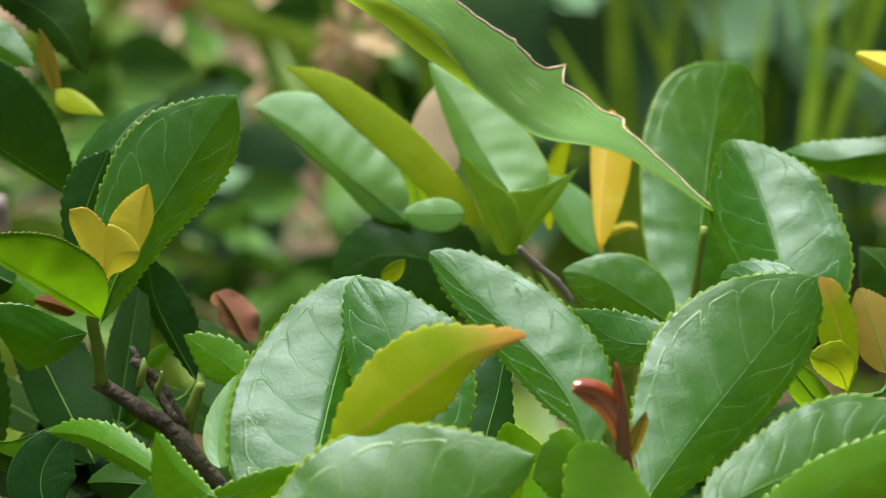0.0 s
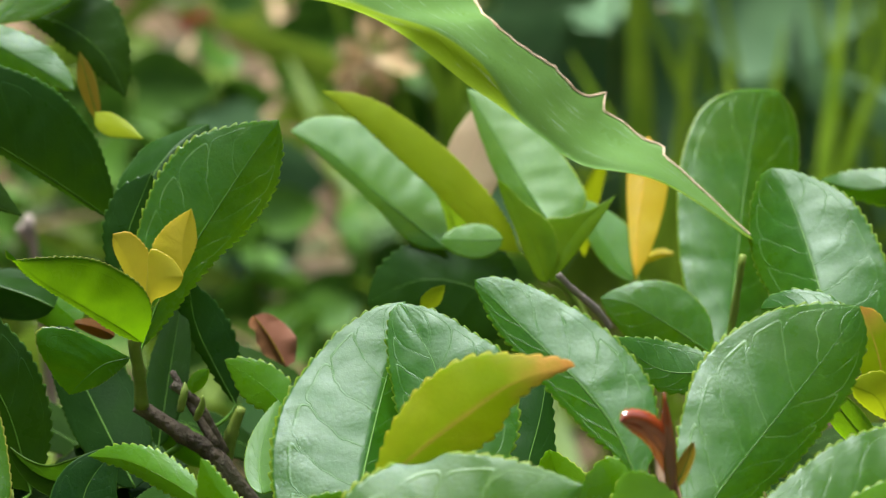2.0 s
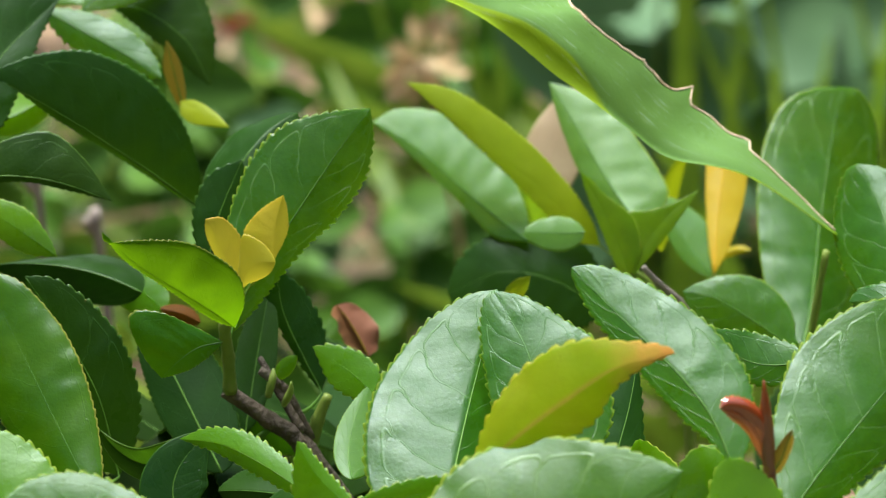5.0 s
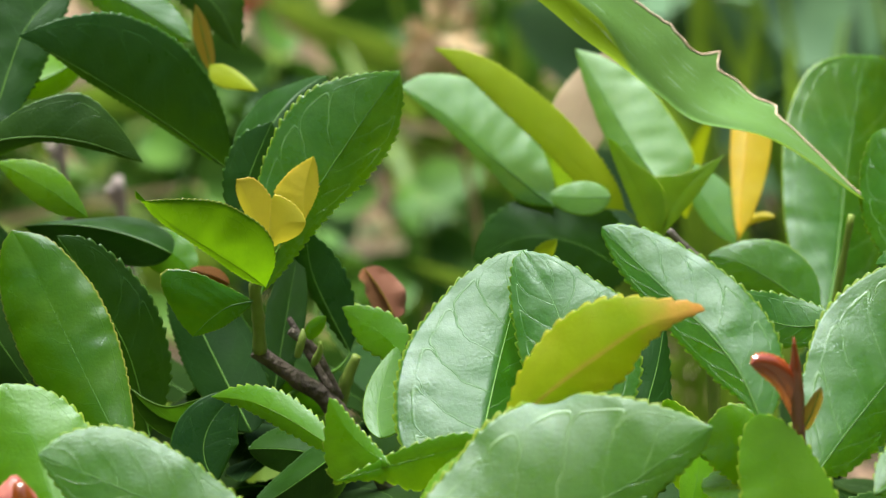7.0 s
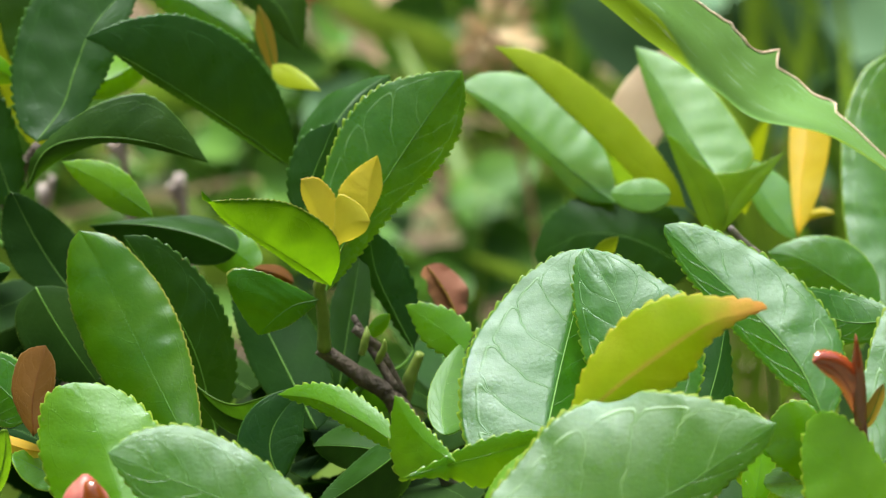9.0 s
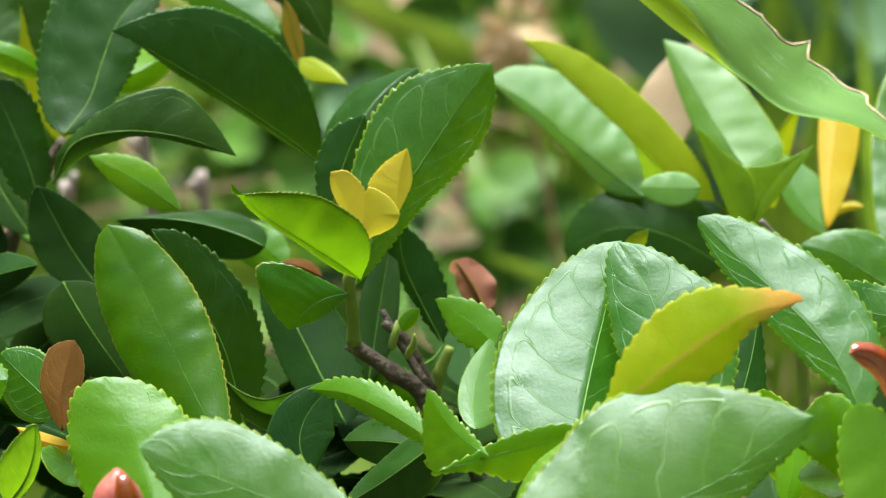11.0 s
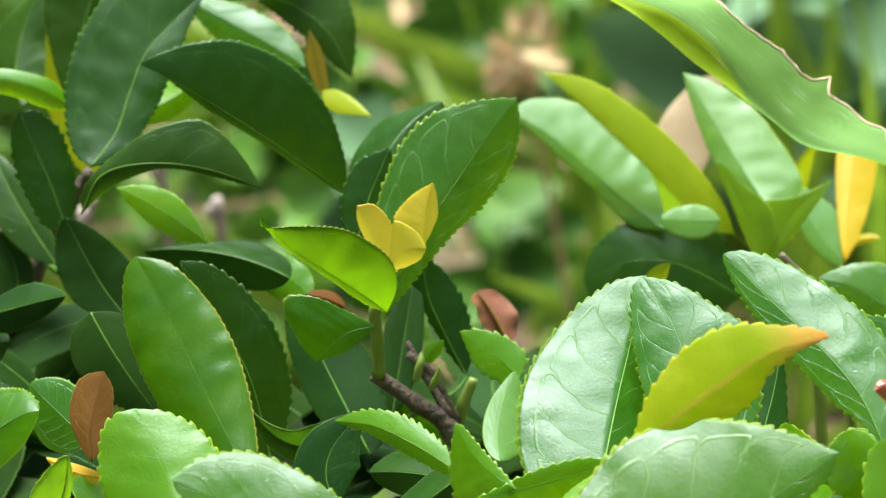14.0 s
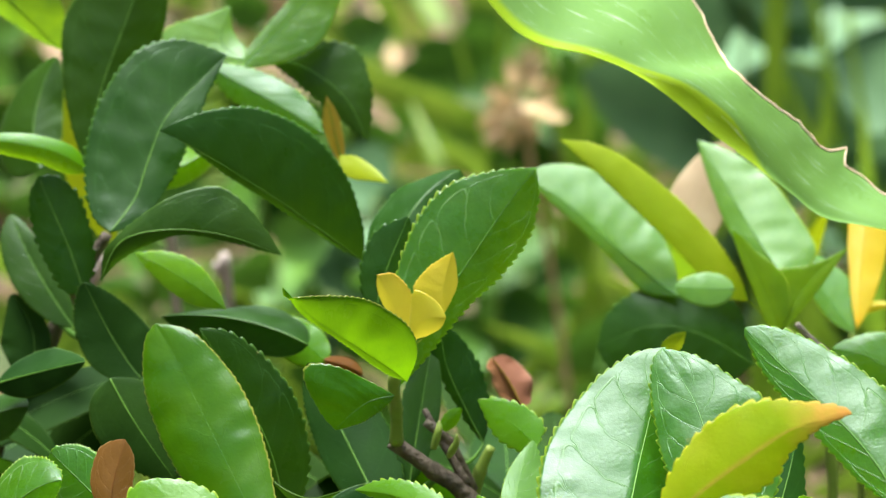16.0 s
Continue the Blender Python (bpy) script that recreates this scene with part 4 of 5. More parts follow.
blade(back, "mature", [(0.1161, 0.0670, 0.4657), (0.1151, 0.0787, 0.4731), (0.1134, 0.0893, 0.4798), (0.1107, 0.1008, 0.4870), (0.1073, 0.1100, 0.4925)], [(0.1099, 0.0780, 0.4655), (0.1046, 0.0910, 0.4704), (0.1018, 0.1001, 0.4761), (0.1020, 0.1066, 0.4832), (0.1045, 0.1100, 0.4902)], [(0.1263, 0.0710, 0.4656), (0.1305, 0.0779, 0.4710), (0.1306, 0.0856, 0.4774), (0.1273, 0.0941, 0.4843), (0.1221, 0.1012, 0.4895), (0.1129, 0.1074, 0.4922)])
blade(back, "mature", [(0.1181, 0.0450, 0.4797), (0.1081, 0.0505, 0.4817), (0.0994, 0.0550, 0.4799)], [(0.1141, 0.0518, 0.4835), (0.1073, 0.0548, 0.4842), (0.1017, 0.0561, 0.4825)], [(0.1136, 0.0469, 0.4768), (0.1047, 0.0518, 0.4787)])
blade(back, "blushed", [(0.1270, 0.0550, 0.4532), (0.1260, 0.0600, 0.4637), (0.1239, 0.0637, 0.4714), (0.1219, 0.0660, 0.4758)], [(0.1238, 0.0569, 0.4572), (0.1214, 0.0600, 0.4638), (0.1210, 0.0637, 0.4714)], [(0.1295, 0.0579, 0.4593), (0.1290, 0.0621, 0.4680), (0.1259, 0.0652, 0.4744)], tooth=0.0003)
blade(back, "young", [(0.1263, 0.0496, 0.4560), (0.1237, 0.0473, 0.4622), (0.1173, 0.0443, 0.4666)], [(0.1275, 0.0495, 0.4627), (0.1248, 0.0495, 0.4673), (0.1204, 0.0473, 0.4676)], [(0.1226, 0.0475, 0.4588), (0.1188, 0.0455, 0.4630)], tooth=0.0003)
leaf(back, "olive", (0.1369, 0.0655, 0.4533), (0.1344, 0.0708, 0.4618), (0.1318, 0.0761, 0.4690), (0.1301, 0.0708, 0.4593), (0.1414, 0.0729, 0.4621), q=0.6)
leaf(back, "mature", (0.1245, 0.0443, 0.4495), (0.1172, 0.0443, 0.4587), (0.1124, 0.0443, 0.4652), (0.1195, 0.0443, 0.4612), (0.1137, 0.0443, 0.4575), q=0.6)
blade(back, "mature", [(0.1620, 0.1443, 0.4758), (0.1463, 0.1466, 0.4758), (0.1332, 0.1485, 0.4736), (0.1234, 0.1500, 0.4758)], [(0.1574, 0.1502, 0.4788), (0.1442, 0.1516, 0.4780), (0.1310, 0.1532, 0.4769)], [(0.1574, 0.1473, 0.4668), (0.1441, 0.1486, 0.4679), (0.1320, 0.1494, 0.4709)])
leaf(back, "yellow", (0.1554, 0.1397, 0.4948), (0.1475, 0.1450, 0.4975), (0.1402, 0.1503, 0.4996), (0.1493, 0.1535, 0.4987), (0.1462, 0.1450, 0.4947), q=0.6)
leaf(back, "deep", (0.1485, 0.1185, 0.4454), (0.1450, 0.1238, 0.4547), (0.1391, 0.1291, 0.4585), (0.1477, 0.1344, 0.4577), (0.1399, 0.1238, 0.4492), q=0.6)

middle = shoot("tea_shoot", "pale yellow-green shoot of young tea leaves", group="shoots of the tea shrub")
stem(middle, [(0.0985, 0.1497, -0.0100), (0.0905, 0.1457, 0.1473), (0.0785, 0.1397, 0.2945), (0.0737, 0.1450, 0.4163), (0.0653, 0.1503, 0.4452), (0.0586, 0.1503, 0.4526)], .0018, .001, "stem")
blade(middle, "young", [(0.0519, 0.1500, 0.4584), (0.0394, 0.1531, 0.4702), (0.0262, 0.1563, 0.4816), (0.0149, 0.1590, 0.4907), (0.0053, 0.1610, 0.4963)], [(0.0490, 0.1532, 0.4655), (0.0409, 0.1571, 0.4758), (0.0316, 0.1599, 0.4843), (0.0210, 0.1619, 0.4917), (0.0130, 0.1621, 0.4951)], [(0.0445, 0.1497, 0.4607), (0.0342, 0.1525, 0.4708), (0.0234, 0.1554, 0.4807), (0.0127, 0.1585, 0.4903)], pitch=0.0016, tooth=0.0005)
blade(middle, "mint", [(0.0348, 0.1507, 0.4593), (0.0284, 0.1551, 0.4629), (0.0183, 0.1623, 0.4693), (0.0075, 0.1702, 0.4768), (-0.0032, 0.1768, 0.4814)], [(0.0341, 0.1579, 0.4652), (0.0300, 0.1661, 0.4723), (0.0208, 0.1745, 0.4798), (0.0123, 0.1785, 0.4837), (0.0026, 0.1792, 0.4838)], [(0.0259, 0.1545, 0.4597), (0.0173, 0.1614, 0.4667), (0.0060, 0.1699, 0.4752)], tooth=0.0003, pitch=0.0018)
blade(middle, "mint", [(0.0585, 0.1419, 0.4691), (0.0544, 0.1483, 0.4735), (0.0493, 0.1570, 0.4799), (0.0442, 0.1662, 0.4870), (0.0398, 0.1735, 0.4925)], [(0.0529, 0.1464, 0.4692), (0.0475, 0.1540, 0.4742), (0.0437, 0.1620, 0.4812), (0.0410, 0.1693, 0.4882)], [(0.0653, 0.1444, 0.4696), (0.0675, 0.1487, 0.4733), (0.0628, 0.1566, 0.4801), (0.0564, 0.1640, 0.4864), (0.0471, 0.1704, 0.4910)], tooth=0.0003, pitch=0.0018)
blade(middle, "lime", [(0.0575, 0.1270, 0.4593), (0.0545, 0.1304, 0.4671), (0.0508, 0.1337, 0.4744), (0.0461, 0.1372, 0.4815)], [(0.0546, 0.1276, 0.4611), (0.0503, 0.1319, 0.4705), (0.0472, 0.1354, 0.4778)], [(0.0600, 0.1289, 0.4650), (0.0586, 0.1322, 0.4716), (0.0522, 0.1346, 0.4765), (0.0488, 0.1363, 0.4798)], tooth=0.00025, pitch=0.0015)
blade(middle, "lime", [(0.0583, 0.1270, 0.4593), (0.0616, 0.1303, 0.4663), (0.0668, 0.1336, 0.4723), (0.0740, 0.1372, 0.4772)], [(0.0571, 0.1301, 0.4657), (0.0563, 0.1335, 0.4722), (0.0629, 0.1338, 0.4733), (0.0696, 0.1355, 0.4752)], [(0.0610, 0.1283, 0.4621), (0.0664, 0.1311, 0.4679), (0.0716, 0.1350, 0.4741)], tooth=0.00025, pitch=0.0015)
stem(middle, [(0.0705, 0.1000, 0.4584), (0.0671, 0.1000, 0.4631), (0.0621, 0.1000, 0.4677), (0.0587, 0.1000, 0.4714)], .0009, .0007, "twig")
leaf(middle, "pink", (0.0383, 0.2029, 0.4443), (0.0422, 0.2147, 0.4620), (0.0528, 0.2245, 0.4767), (0.0361, 0.2169, 0.4652), (0.0519, 0.2177, 0.4626), q=0.6, tooth=0.01)
leaf(middle, "mint", (0.0398, 0.2033, 0.4394), (0.0361, 0.2033, 0.4488), (0.0340, 0.2033, 0.4596), (0.0324, 0.2033, 0.4503), (0.0426, 0.2033, 0.4488), q=0.6, tooth=0.01)
leaf(middle, "mint", (0.0473, 0.1376, 0.4664), (0.0404, 0.1374, 0.4663), (0.0330, 0.1376, 0.4667), (0.0405, 0.1408, 0.4693), (0.0398, 0.1352, 0.4626), q=0.5, tooth=0.02)
blade(middle, "deep", [(0.0534, 0.1446, 0.4441), (0.0402, 0.1467, 0.4511), (0.0278, 0.1484, 0.4524), (0.0151, 0.1503, 0.4461)], [(0.0495, 0.1534, 0.4563), (0.0378, 0.1565, 0.4607), (0.0252, 0.1557, 0.4591), (0.0172, 0.1539, 0.4529)], [(0.0430, 0.1417, 0.4382), (0.0279, 0.1427, 0.4387), (0.0183, 0.1468, 0.4419)], rib=0.6)
leaf(middle, "young", (0.0698, 0.1927, 0.4416), (0.0723, 0.1927, 0.4569), (0.0756, 0.1927, 0.4682), (0.0681, 0.1927, 0.4554), (0.0731, 0.1927, 0.4554), q=0.6)

orange = shoot("tea_shoot", "tea shrub shoot with an orange young leaf at its tip", group="shoots of the tea shrub")
stem(orange, [(0.1146, 0.1921, -0.0100), (0.1066, 0.1881, 0.1346), (0.0946, 0.1821, 0.2693), (0.0856, 0.1821, 0.4005), (0.0820, 0.1863, 0.4388)], .0016, .0008, "stem")
blade(orange, "orange", [(0.0804, 0.1636, 0.4462), (0.0820, 0.1759, 0.4575), (0.0857, 0.1927, 0.4732)], [(0.0795, 0.1715, 0.4525), (0.0795, 0.1835, 0.4630), (0.0812, 0.1913, 0.4708)], [(0.0844, 0.1699, 0.4507), (0.0886, 0.1797, 0.4589), (0.0900, 0.1880, 0.4672)], tooth=0.0)
stem(orange, [(0.0978, 0.1150, 0.4396), (0.0999, 0.1150, 0.4563), (0.1017, 0.1150, 0.4698)], .0010, .0008, "stem")
leaf(orange, "yellow", (0.0819, 0.1853, 0.4414), (0.0865, 0.1837, 0.4451), (0.0913, 0.1821, 0.4458), (0.0866, 0.1858, 0.4455), (0.0865, 0.1837, 0.4439), q=0.5, tooth=0)
blade(orange, "mature", [(0.0988, 0.1281, 0.4400), (0.1022, 0.1417, 0.4490), (0.1060, 0.1620, 0.4632), (0.1100, 0.1796, 0.4761), (0.1136, 0.1921, 0.4854)], [(0.0914, 0.1415, 0.4494), (0.0900, 0.1574, 0.4623), (0.0920, 0.1721, 0.4746), (0.0976, 0.1829, 0.4833), (0.1057, 0.1887, 0.4860)], [(0.1131, 0.1522, 0.4419), (0.1189, 0.1697, 0.4529), (0.1226, 0.1857, 0.4665), (0.1225, 0.1935, 0.4765), (0.1186, 0.1943, 0.4834)], tooth=0.0003)
leaf(orange, "mint", (0.0805, 0.1661, 0.4448), (0.0740, 0.1729, 0.4513), (0.0682, 0.1821, 0.4601), (0.0785, 0.1781, 0.4561), (0.0705, 0.1736, 0.4505), q=0.55, tooth=0.02)
blade(orange, "mature", [(0.0951, 0.1070, 0.4482), (0.0838, 0.1123, 0.4547), (0.0763, 0.1157, 0.4581), (0.0692, 0.1185, 0.4586)], [(0.0937, 0.1142, 0.4561), (0.0871, 0.1189, 0.4613), (0.0791, 0.1198, 0.4621), (0.0726, 0.1193, 0.4603)], [(0.0875, 0.1089, 0.4472), (0.0774, 0.1123, 0.4493), (0.0711, 0.1162, 0.4549)], tooth=0.0003)
blade(orange, "mature", [(0.0905, 0.0443, 0.4708), (0.0829, 0.0460, 0.4691), (0.0760, 0.0475, 0.4702), (0.0682, 0.0496, 0.4760)], [(0.0878, 0.0480, 0.4726), (0.0809, 0.0512, 0.4741), (0.0738, 0.0510, 0.4753)], [(0.0858, 0.0440, 0.4658), (0.0782, 0.0451, 0.4653), (0.0726, 0.0470, 0.4692)])

left = shoot("tea_shoot", "tea shrub shoot with yellow young leaves at its tip", group="shoots of the tea shrub")
stem(left, [(0.0229, 0.0755, -0.0100), (0.0149, 0.0715, 0.1800), (0.0029, 0.0655, 0.3601), (-0.0020, 0.0650, 0.4150), (-0.0161, 0.0620, 0.4430), (-0.0241, 0.0620, 0.4502), (-0.0334, 0.0620, 0.4572)], .0027, .0017, "bark")
stem(left, [(-0.0158, 0.0660, 0.4438), (-0.0206, 0.0660, 0.4552), (-0.0260, 0.0660, 0.4602)], .0016, .0009, "bark")
stem(left, [(-0.0323, 0.0605, 0.4576), (-0.0323, 0.0580, 0.4663), (-0.0327, 0.0550, 0.4746), (-0.0302, 0.0540, 0.4815)], .0016, .0011, "stem")
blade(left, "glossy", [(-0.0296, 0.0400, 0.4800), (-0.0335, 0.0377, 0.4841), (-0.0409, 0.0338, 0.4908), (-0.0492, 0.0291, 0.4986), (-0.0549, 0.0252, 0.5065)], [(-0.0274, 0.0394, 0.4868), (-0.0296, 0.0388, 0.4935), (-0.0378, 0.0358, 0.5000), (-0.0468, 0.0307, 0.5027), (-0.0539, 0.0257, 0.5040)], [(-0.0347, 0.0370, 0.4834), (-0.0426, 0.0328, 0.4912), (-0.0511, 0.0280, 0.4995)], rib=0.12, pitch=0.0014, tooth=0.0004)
blade(left, "yellow", [(-0.0298, 0.0550, 0.4809), (-0.0318, 0.0558, 0.4883), (-0.0342, 0.0565, 0.4938), (-0.0364, 0.0570, 0.4980)], [(-0.0315, 0.0555, 0.4822), (-0.0344, 0.0566, 0.4896), (-0.0364, 0.0571, 0.4945)], [(-0.0282, 0.0564, 0.4857), (-0.0287, 0.0577, 0.4924), (-0.0325, 0.0579, 0.4977)], pitch=0.0013, tooth=0.0003, rib=0.15)
blade(left, "yellow", [(-0.0300, 0.0530, 0.4811), (-0.0281, 0.0517, 0.4872), (-0.0254, 0.0509, 0.4903), (-0.0215, 0.0500, 0.4909)], [(-0.0293, 0.0532, 0.4892), (-0.0284, 0.0534, 0.4956), (-0.0246, 0.0523, 0.4946), (-0.0225, 0.0511, 0.4927)], [(-0.0281, 0.0520, 0.4850), (-0.0252, 0.0511, 0.4865), (-0.0227, 0.0504, 0.4884)], pitch=0.0013, tooth=0.0003, rib=0.15)
blade(left, "yellow", [(-0.0222, 0.0580, 0.4885), (-0.0222, 0.0592, 0.4925), (-0.0215, 0.0606, 0.4971), (-0.0202, 0.0620, 0.5016)], [(-0.0253, 0.0599, 0.4907), (-0.0287, 0.0621, 0.4930), (-0.0254, 0.0625, 0.4979)], [(-0.0208, 0.0593, 0.4909), (-0.0193, 0.0608, 0.4945), (-0.0195, 0.0617, 0.4986)], pitch=0.0013, tooth=0.0003, rib=0.15)
blade(left, "mature", [(-0.0320, 0.0616, 0.4702), (-0.0275, 0.0661, 0.4807), (-0.0189, 0.0718, 0.4926), (-0.0090, 0.0783, 0.5060), (-0.0020, 0.0825, 0.5143)], [(-0.0339, 0.0654, 0.4773), (-0.0337, 0.0718, 0.4888), (-0.0289, 0.0791, 0.5020), (-0.0214, 0.0829, 0.5101), (-0.0109, 0.0833, 0.5133)], [(-0.0269, 0.0643, 0.4748), (-0.0174, 0.0699, 0.4854), (-0.0091, 0.0740, 0.4925), (-0.0031, 0.0778, 0.5001), (-0.0014, 0.0809, 0.5084)], pitch=0.0022)
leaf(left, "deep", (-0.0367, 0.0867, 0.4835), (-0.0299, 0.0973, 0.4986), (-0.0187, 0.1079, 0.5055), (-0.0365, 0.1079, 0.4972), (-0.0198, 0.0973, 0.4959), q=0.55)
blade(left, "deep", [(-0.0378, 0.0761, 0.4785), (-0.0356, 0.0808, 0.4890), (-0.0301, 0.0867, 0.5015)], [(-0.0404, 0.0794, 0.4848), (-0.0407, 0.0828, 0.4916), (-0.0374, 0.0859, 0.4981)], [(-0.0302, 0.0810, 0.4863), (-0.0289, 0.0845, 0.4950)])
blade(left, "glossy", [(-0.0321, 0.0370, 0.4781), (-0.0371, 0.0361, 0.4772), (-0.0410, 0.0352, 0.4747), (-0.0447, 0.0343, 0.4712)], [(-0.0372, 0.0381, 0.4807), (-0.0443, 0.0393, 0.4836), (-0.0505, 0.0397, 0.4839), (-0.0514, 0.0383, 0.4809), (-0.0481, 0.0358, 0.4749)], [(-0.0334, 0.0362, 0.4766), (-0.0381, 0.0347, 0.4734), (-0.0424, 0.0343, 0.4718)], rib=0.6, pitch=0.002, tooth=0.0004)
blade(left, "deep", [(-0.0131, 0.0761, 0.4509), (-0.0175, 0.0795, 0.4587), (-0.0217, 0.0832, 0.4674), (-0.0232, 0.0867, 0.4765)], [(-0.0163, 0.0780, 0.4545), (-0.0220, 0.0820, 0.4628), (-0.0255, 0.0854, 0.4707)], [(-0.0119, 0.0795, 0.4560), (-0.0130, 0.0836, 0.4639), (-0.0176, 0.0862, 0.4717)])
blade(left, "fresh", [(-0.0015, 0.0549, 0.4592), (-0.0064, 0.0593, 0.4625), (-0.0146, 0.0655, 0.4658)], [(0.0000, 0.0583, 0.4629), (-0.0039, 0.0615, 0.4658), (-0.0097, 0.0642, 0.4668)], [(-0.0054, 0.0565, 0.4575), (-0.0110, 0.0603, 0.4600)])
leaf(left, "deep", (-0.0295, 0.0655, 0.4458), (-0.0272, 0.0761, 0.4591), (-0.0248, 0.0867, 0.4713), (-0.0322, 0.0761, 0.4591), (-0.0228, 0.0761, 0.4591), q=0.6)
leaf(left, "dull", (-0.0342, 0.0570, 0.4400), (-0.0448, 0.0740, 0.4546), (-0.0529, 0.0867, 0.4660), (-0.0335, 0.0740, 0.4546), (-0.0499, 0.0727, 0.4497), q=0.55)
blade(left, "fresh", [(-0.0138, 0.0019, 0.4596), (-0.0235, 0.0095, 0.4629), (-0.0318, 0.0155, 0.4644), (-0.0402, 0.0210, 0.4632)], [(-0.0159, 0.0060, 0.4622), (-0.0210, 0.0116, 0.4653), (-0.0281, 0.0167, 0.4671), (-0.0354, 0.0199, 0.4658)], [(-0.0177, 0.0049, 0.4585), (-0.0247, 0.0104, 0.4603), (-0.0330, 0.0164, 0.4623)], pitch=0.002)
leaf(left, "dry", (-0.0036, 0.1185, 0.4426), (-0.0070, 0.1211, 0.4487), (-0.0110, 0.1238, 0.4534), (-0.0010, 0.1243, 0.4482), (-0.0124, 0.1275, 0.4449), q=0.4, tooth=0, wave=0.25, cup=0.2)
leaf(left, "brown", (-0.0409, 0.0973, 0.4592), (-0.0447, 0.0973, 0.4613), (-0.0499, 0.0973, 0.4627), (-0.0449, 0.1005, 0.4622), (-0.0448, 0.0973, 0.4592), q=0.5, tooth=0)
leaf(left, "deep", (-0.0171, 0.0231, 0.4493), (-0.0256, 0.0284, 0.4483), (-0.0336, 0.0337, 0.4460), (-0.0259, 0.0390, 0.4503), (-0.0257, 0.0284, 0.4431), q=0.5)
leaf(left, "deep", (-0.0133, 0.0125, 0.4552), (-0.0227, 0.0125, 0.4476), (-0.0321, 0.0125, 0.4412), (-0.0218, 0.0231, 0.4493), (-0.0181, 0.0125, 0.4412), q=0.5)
leaf(left, "fresh", (-0.0177, 0.0867, 0.4328), (-0.0255, 0.0920, 0.4362), (-0.0348, 0.0973, 0.4397), (-0.0244, 0.0973, 0.4369), (-0.0282, 0.0920, 0.4320), q=0.6)
leaf(left, "pink", (-0.0384, 0.1079, 0.4350), (-0.0327, 0.1079, 0.4320), (-0.0268, 0.1079, 0.4291), (-0.0334, 0.1121, 0.4331), (-0.0320, 0.1079, 0.4289), q=0.5, tooth=0)
bud(left, [(-0.0242, 0.0613, 0.4559), (-0.0232, 0.0613, 0.4596), (-0.0229, 0.0623, 0.4621)], (.0007, .0010, .0008, .0002), "stem")
bud(left, [(-0.0208, 0.0613, 0.4540), (-0.0194, 0.0591, 0.4575), (-0.0189, 0.0581, 0.4606)], (.0006, .0009, .0007, .0002), "stem")
leaf(left, "fresh", (-0.0225, 0.0655, 0.4579), (-0.0208, 0.0666, 0.4608), (-0.0181, 0.0676, 0.4629), (-0.0216, 0.0676, 0.4618), (-0.0188, 0.0666, 0.4602), q=0.6, teeth=8, stalk=False)
stem(left, [(-0.0169, 0.0623, 0.4471), (-0.0219, 0.0655, 0.4552), (-0.0263, 0.0708, 0.4612)], .0011, .0007, "bark")
stem(left, [(-0.0154, 0.0700, 0.4401), (-0.0138, 0.0700, 0.4469), (-0.0115, 0.0700, 0.4527)], .0016, .0011, "stem")

upper = shoot("tea_shoot", "tea shrub shoot with large dark glossy leaves", group="shoots of the tea shrub")
stem(upper, [(-0.0956, 0.1285, -0.0100), (-0.1036, 0.1245, 0.1618), (-0.1156, 0.1185, 0.3235), (-0.1317, 0.1185, 0.4155), (-0.1167, 0.1291, 0.4552), (-0.1080, 0.1291, 0.4726), (-0.1024, 0.1291, 0.4819)], .003, .0012, "bark")
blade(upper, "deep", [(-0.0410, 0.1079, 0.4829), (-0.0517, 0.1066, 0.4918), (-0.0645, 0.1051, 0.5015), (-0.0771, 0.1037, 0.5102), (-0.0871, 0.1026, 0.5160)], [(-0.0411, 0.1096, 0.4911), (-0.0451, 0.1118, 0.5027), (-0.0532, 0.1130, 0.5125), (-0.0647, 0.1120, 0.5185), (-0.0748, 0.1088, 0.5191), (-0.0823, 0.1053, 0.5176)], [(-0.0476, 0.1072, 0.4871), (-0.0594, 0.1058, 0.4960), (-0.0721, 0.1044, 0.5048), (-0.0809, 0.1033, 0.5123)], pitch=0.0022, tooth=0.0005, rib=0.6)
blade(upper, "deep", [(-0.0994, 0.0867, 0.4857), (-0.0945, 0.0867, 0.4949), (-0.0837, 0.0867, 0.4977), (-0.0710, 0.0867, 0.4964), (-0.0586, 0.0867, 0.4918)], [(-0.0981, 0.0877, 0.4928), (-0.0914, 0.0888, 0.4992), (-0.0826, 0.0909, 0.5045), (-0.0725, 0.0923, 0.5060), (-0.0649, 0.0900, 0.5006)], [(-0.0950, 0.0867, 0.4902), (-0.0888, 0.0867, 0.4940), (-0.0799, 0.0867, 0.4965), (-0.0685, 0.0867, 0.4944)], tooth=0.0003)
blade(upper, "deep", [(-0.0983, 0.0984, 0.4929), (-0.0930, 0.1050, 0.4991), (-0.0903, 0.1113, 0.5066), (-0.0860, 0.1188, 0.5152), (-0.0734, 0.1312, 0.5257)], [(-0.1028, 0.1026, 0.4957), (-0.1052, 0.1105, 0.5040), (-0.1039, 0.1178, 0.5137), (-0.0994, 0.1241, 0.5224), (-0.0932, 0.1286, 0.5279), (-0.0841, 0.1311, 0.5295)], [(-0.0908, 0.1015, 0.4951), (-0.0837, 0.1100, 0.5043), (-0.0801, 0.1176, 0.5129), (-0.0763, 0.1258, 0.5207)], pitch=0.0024)
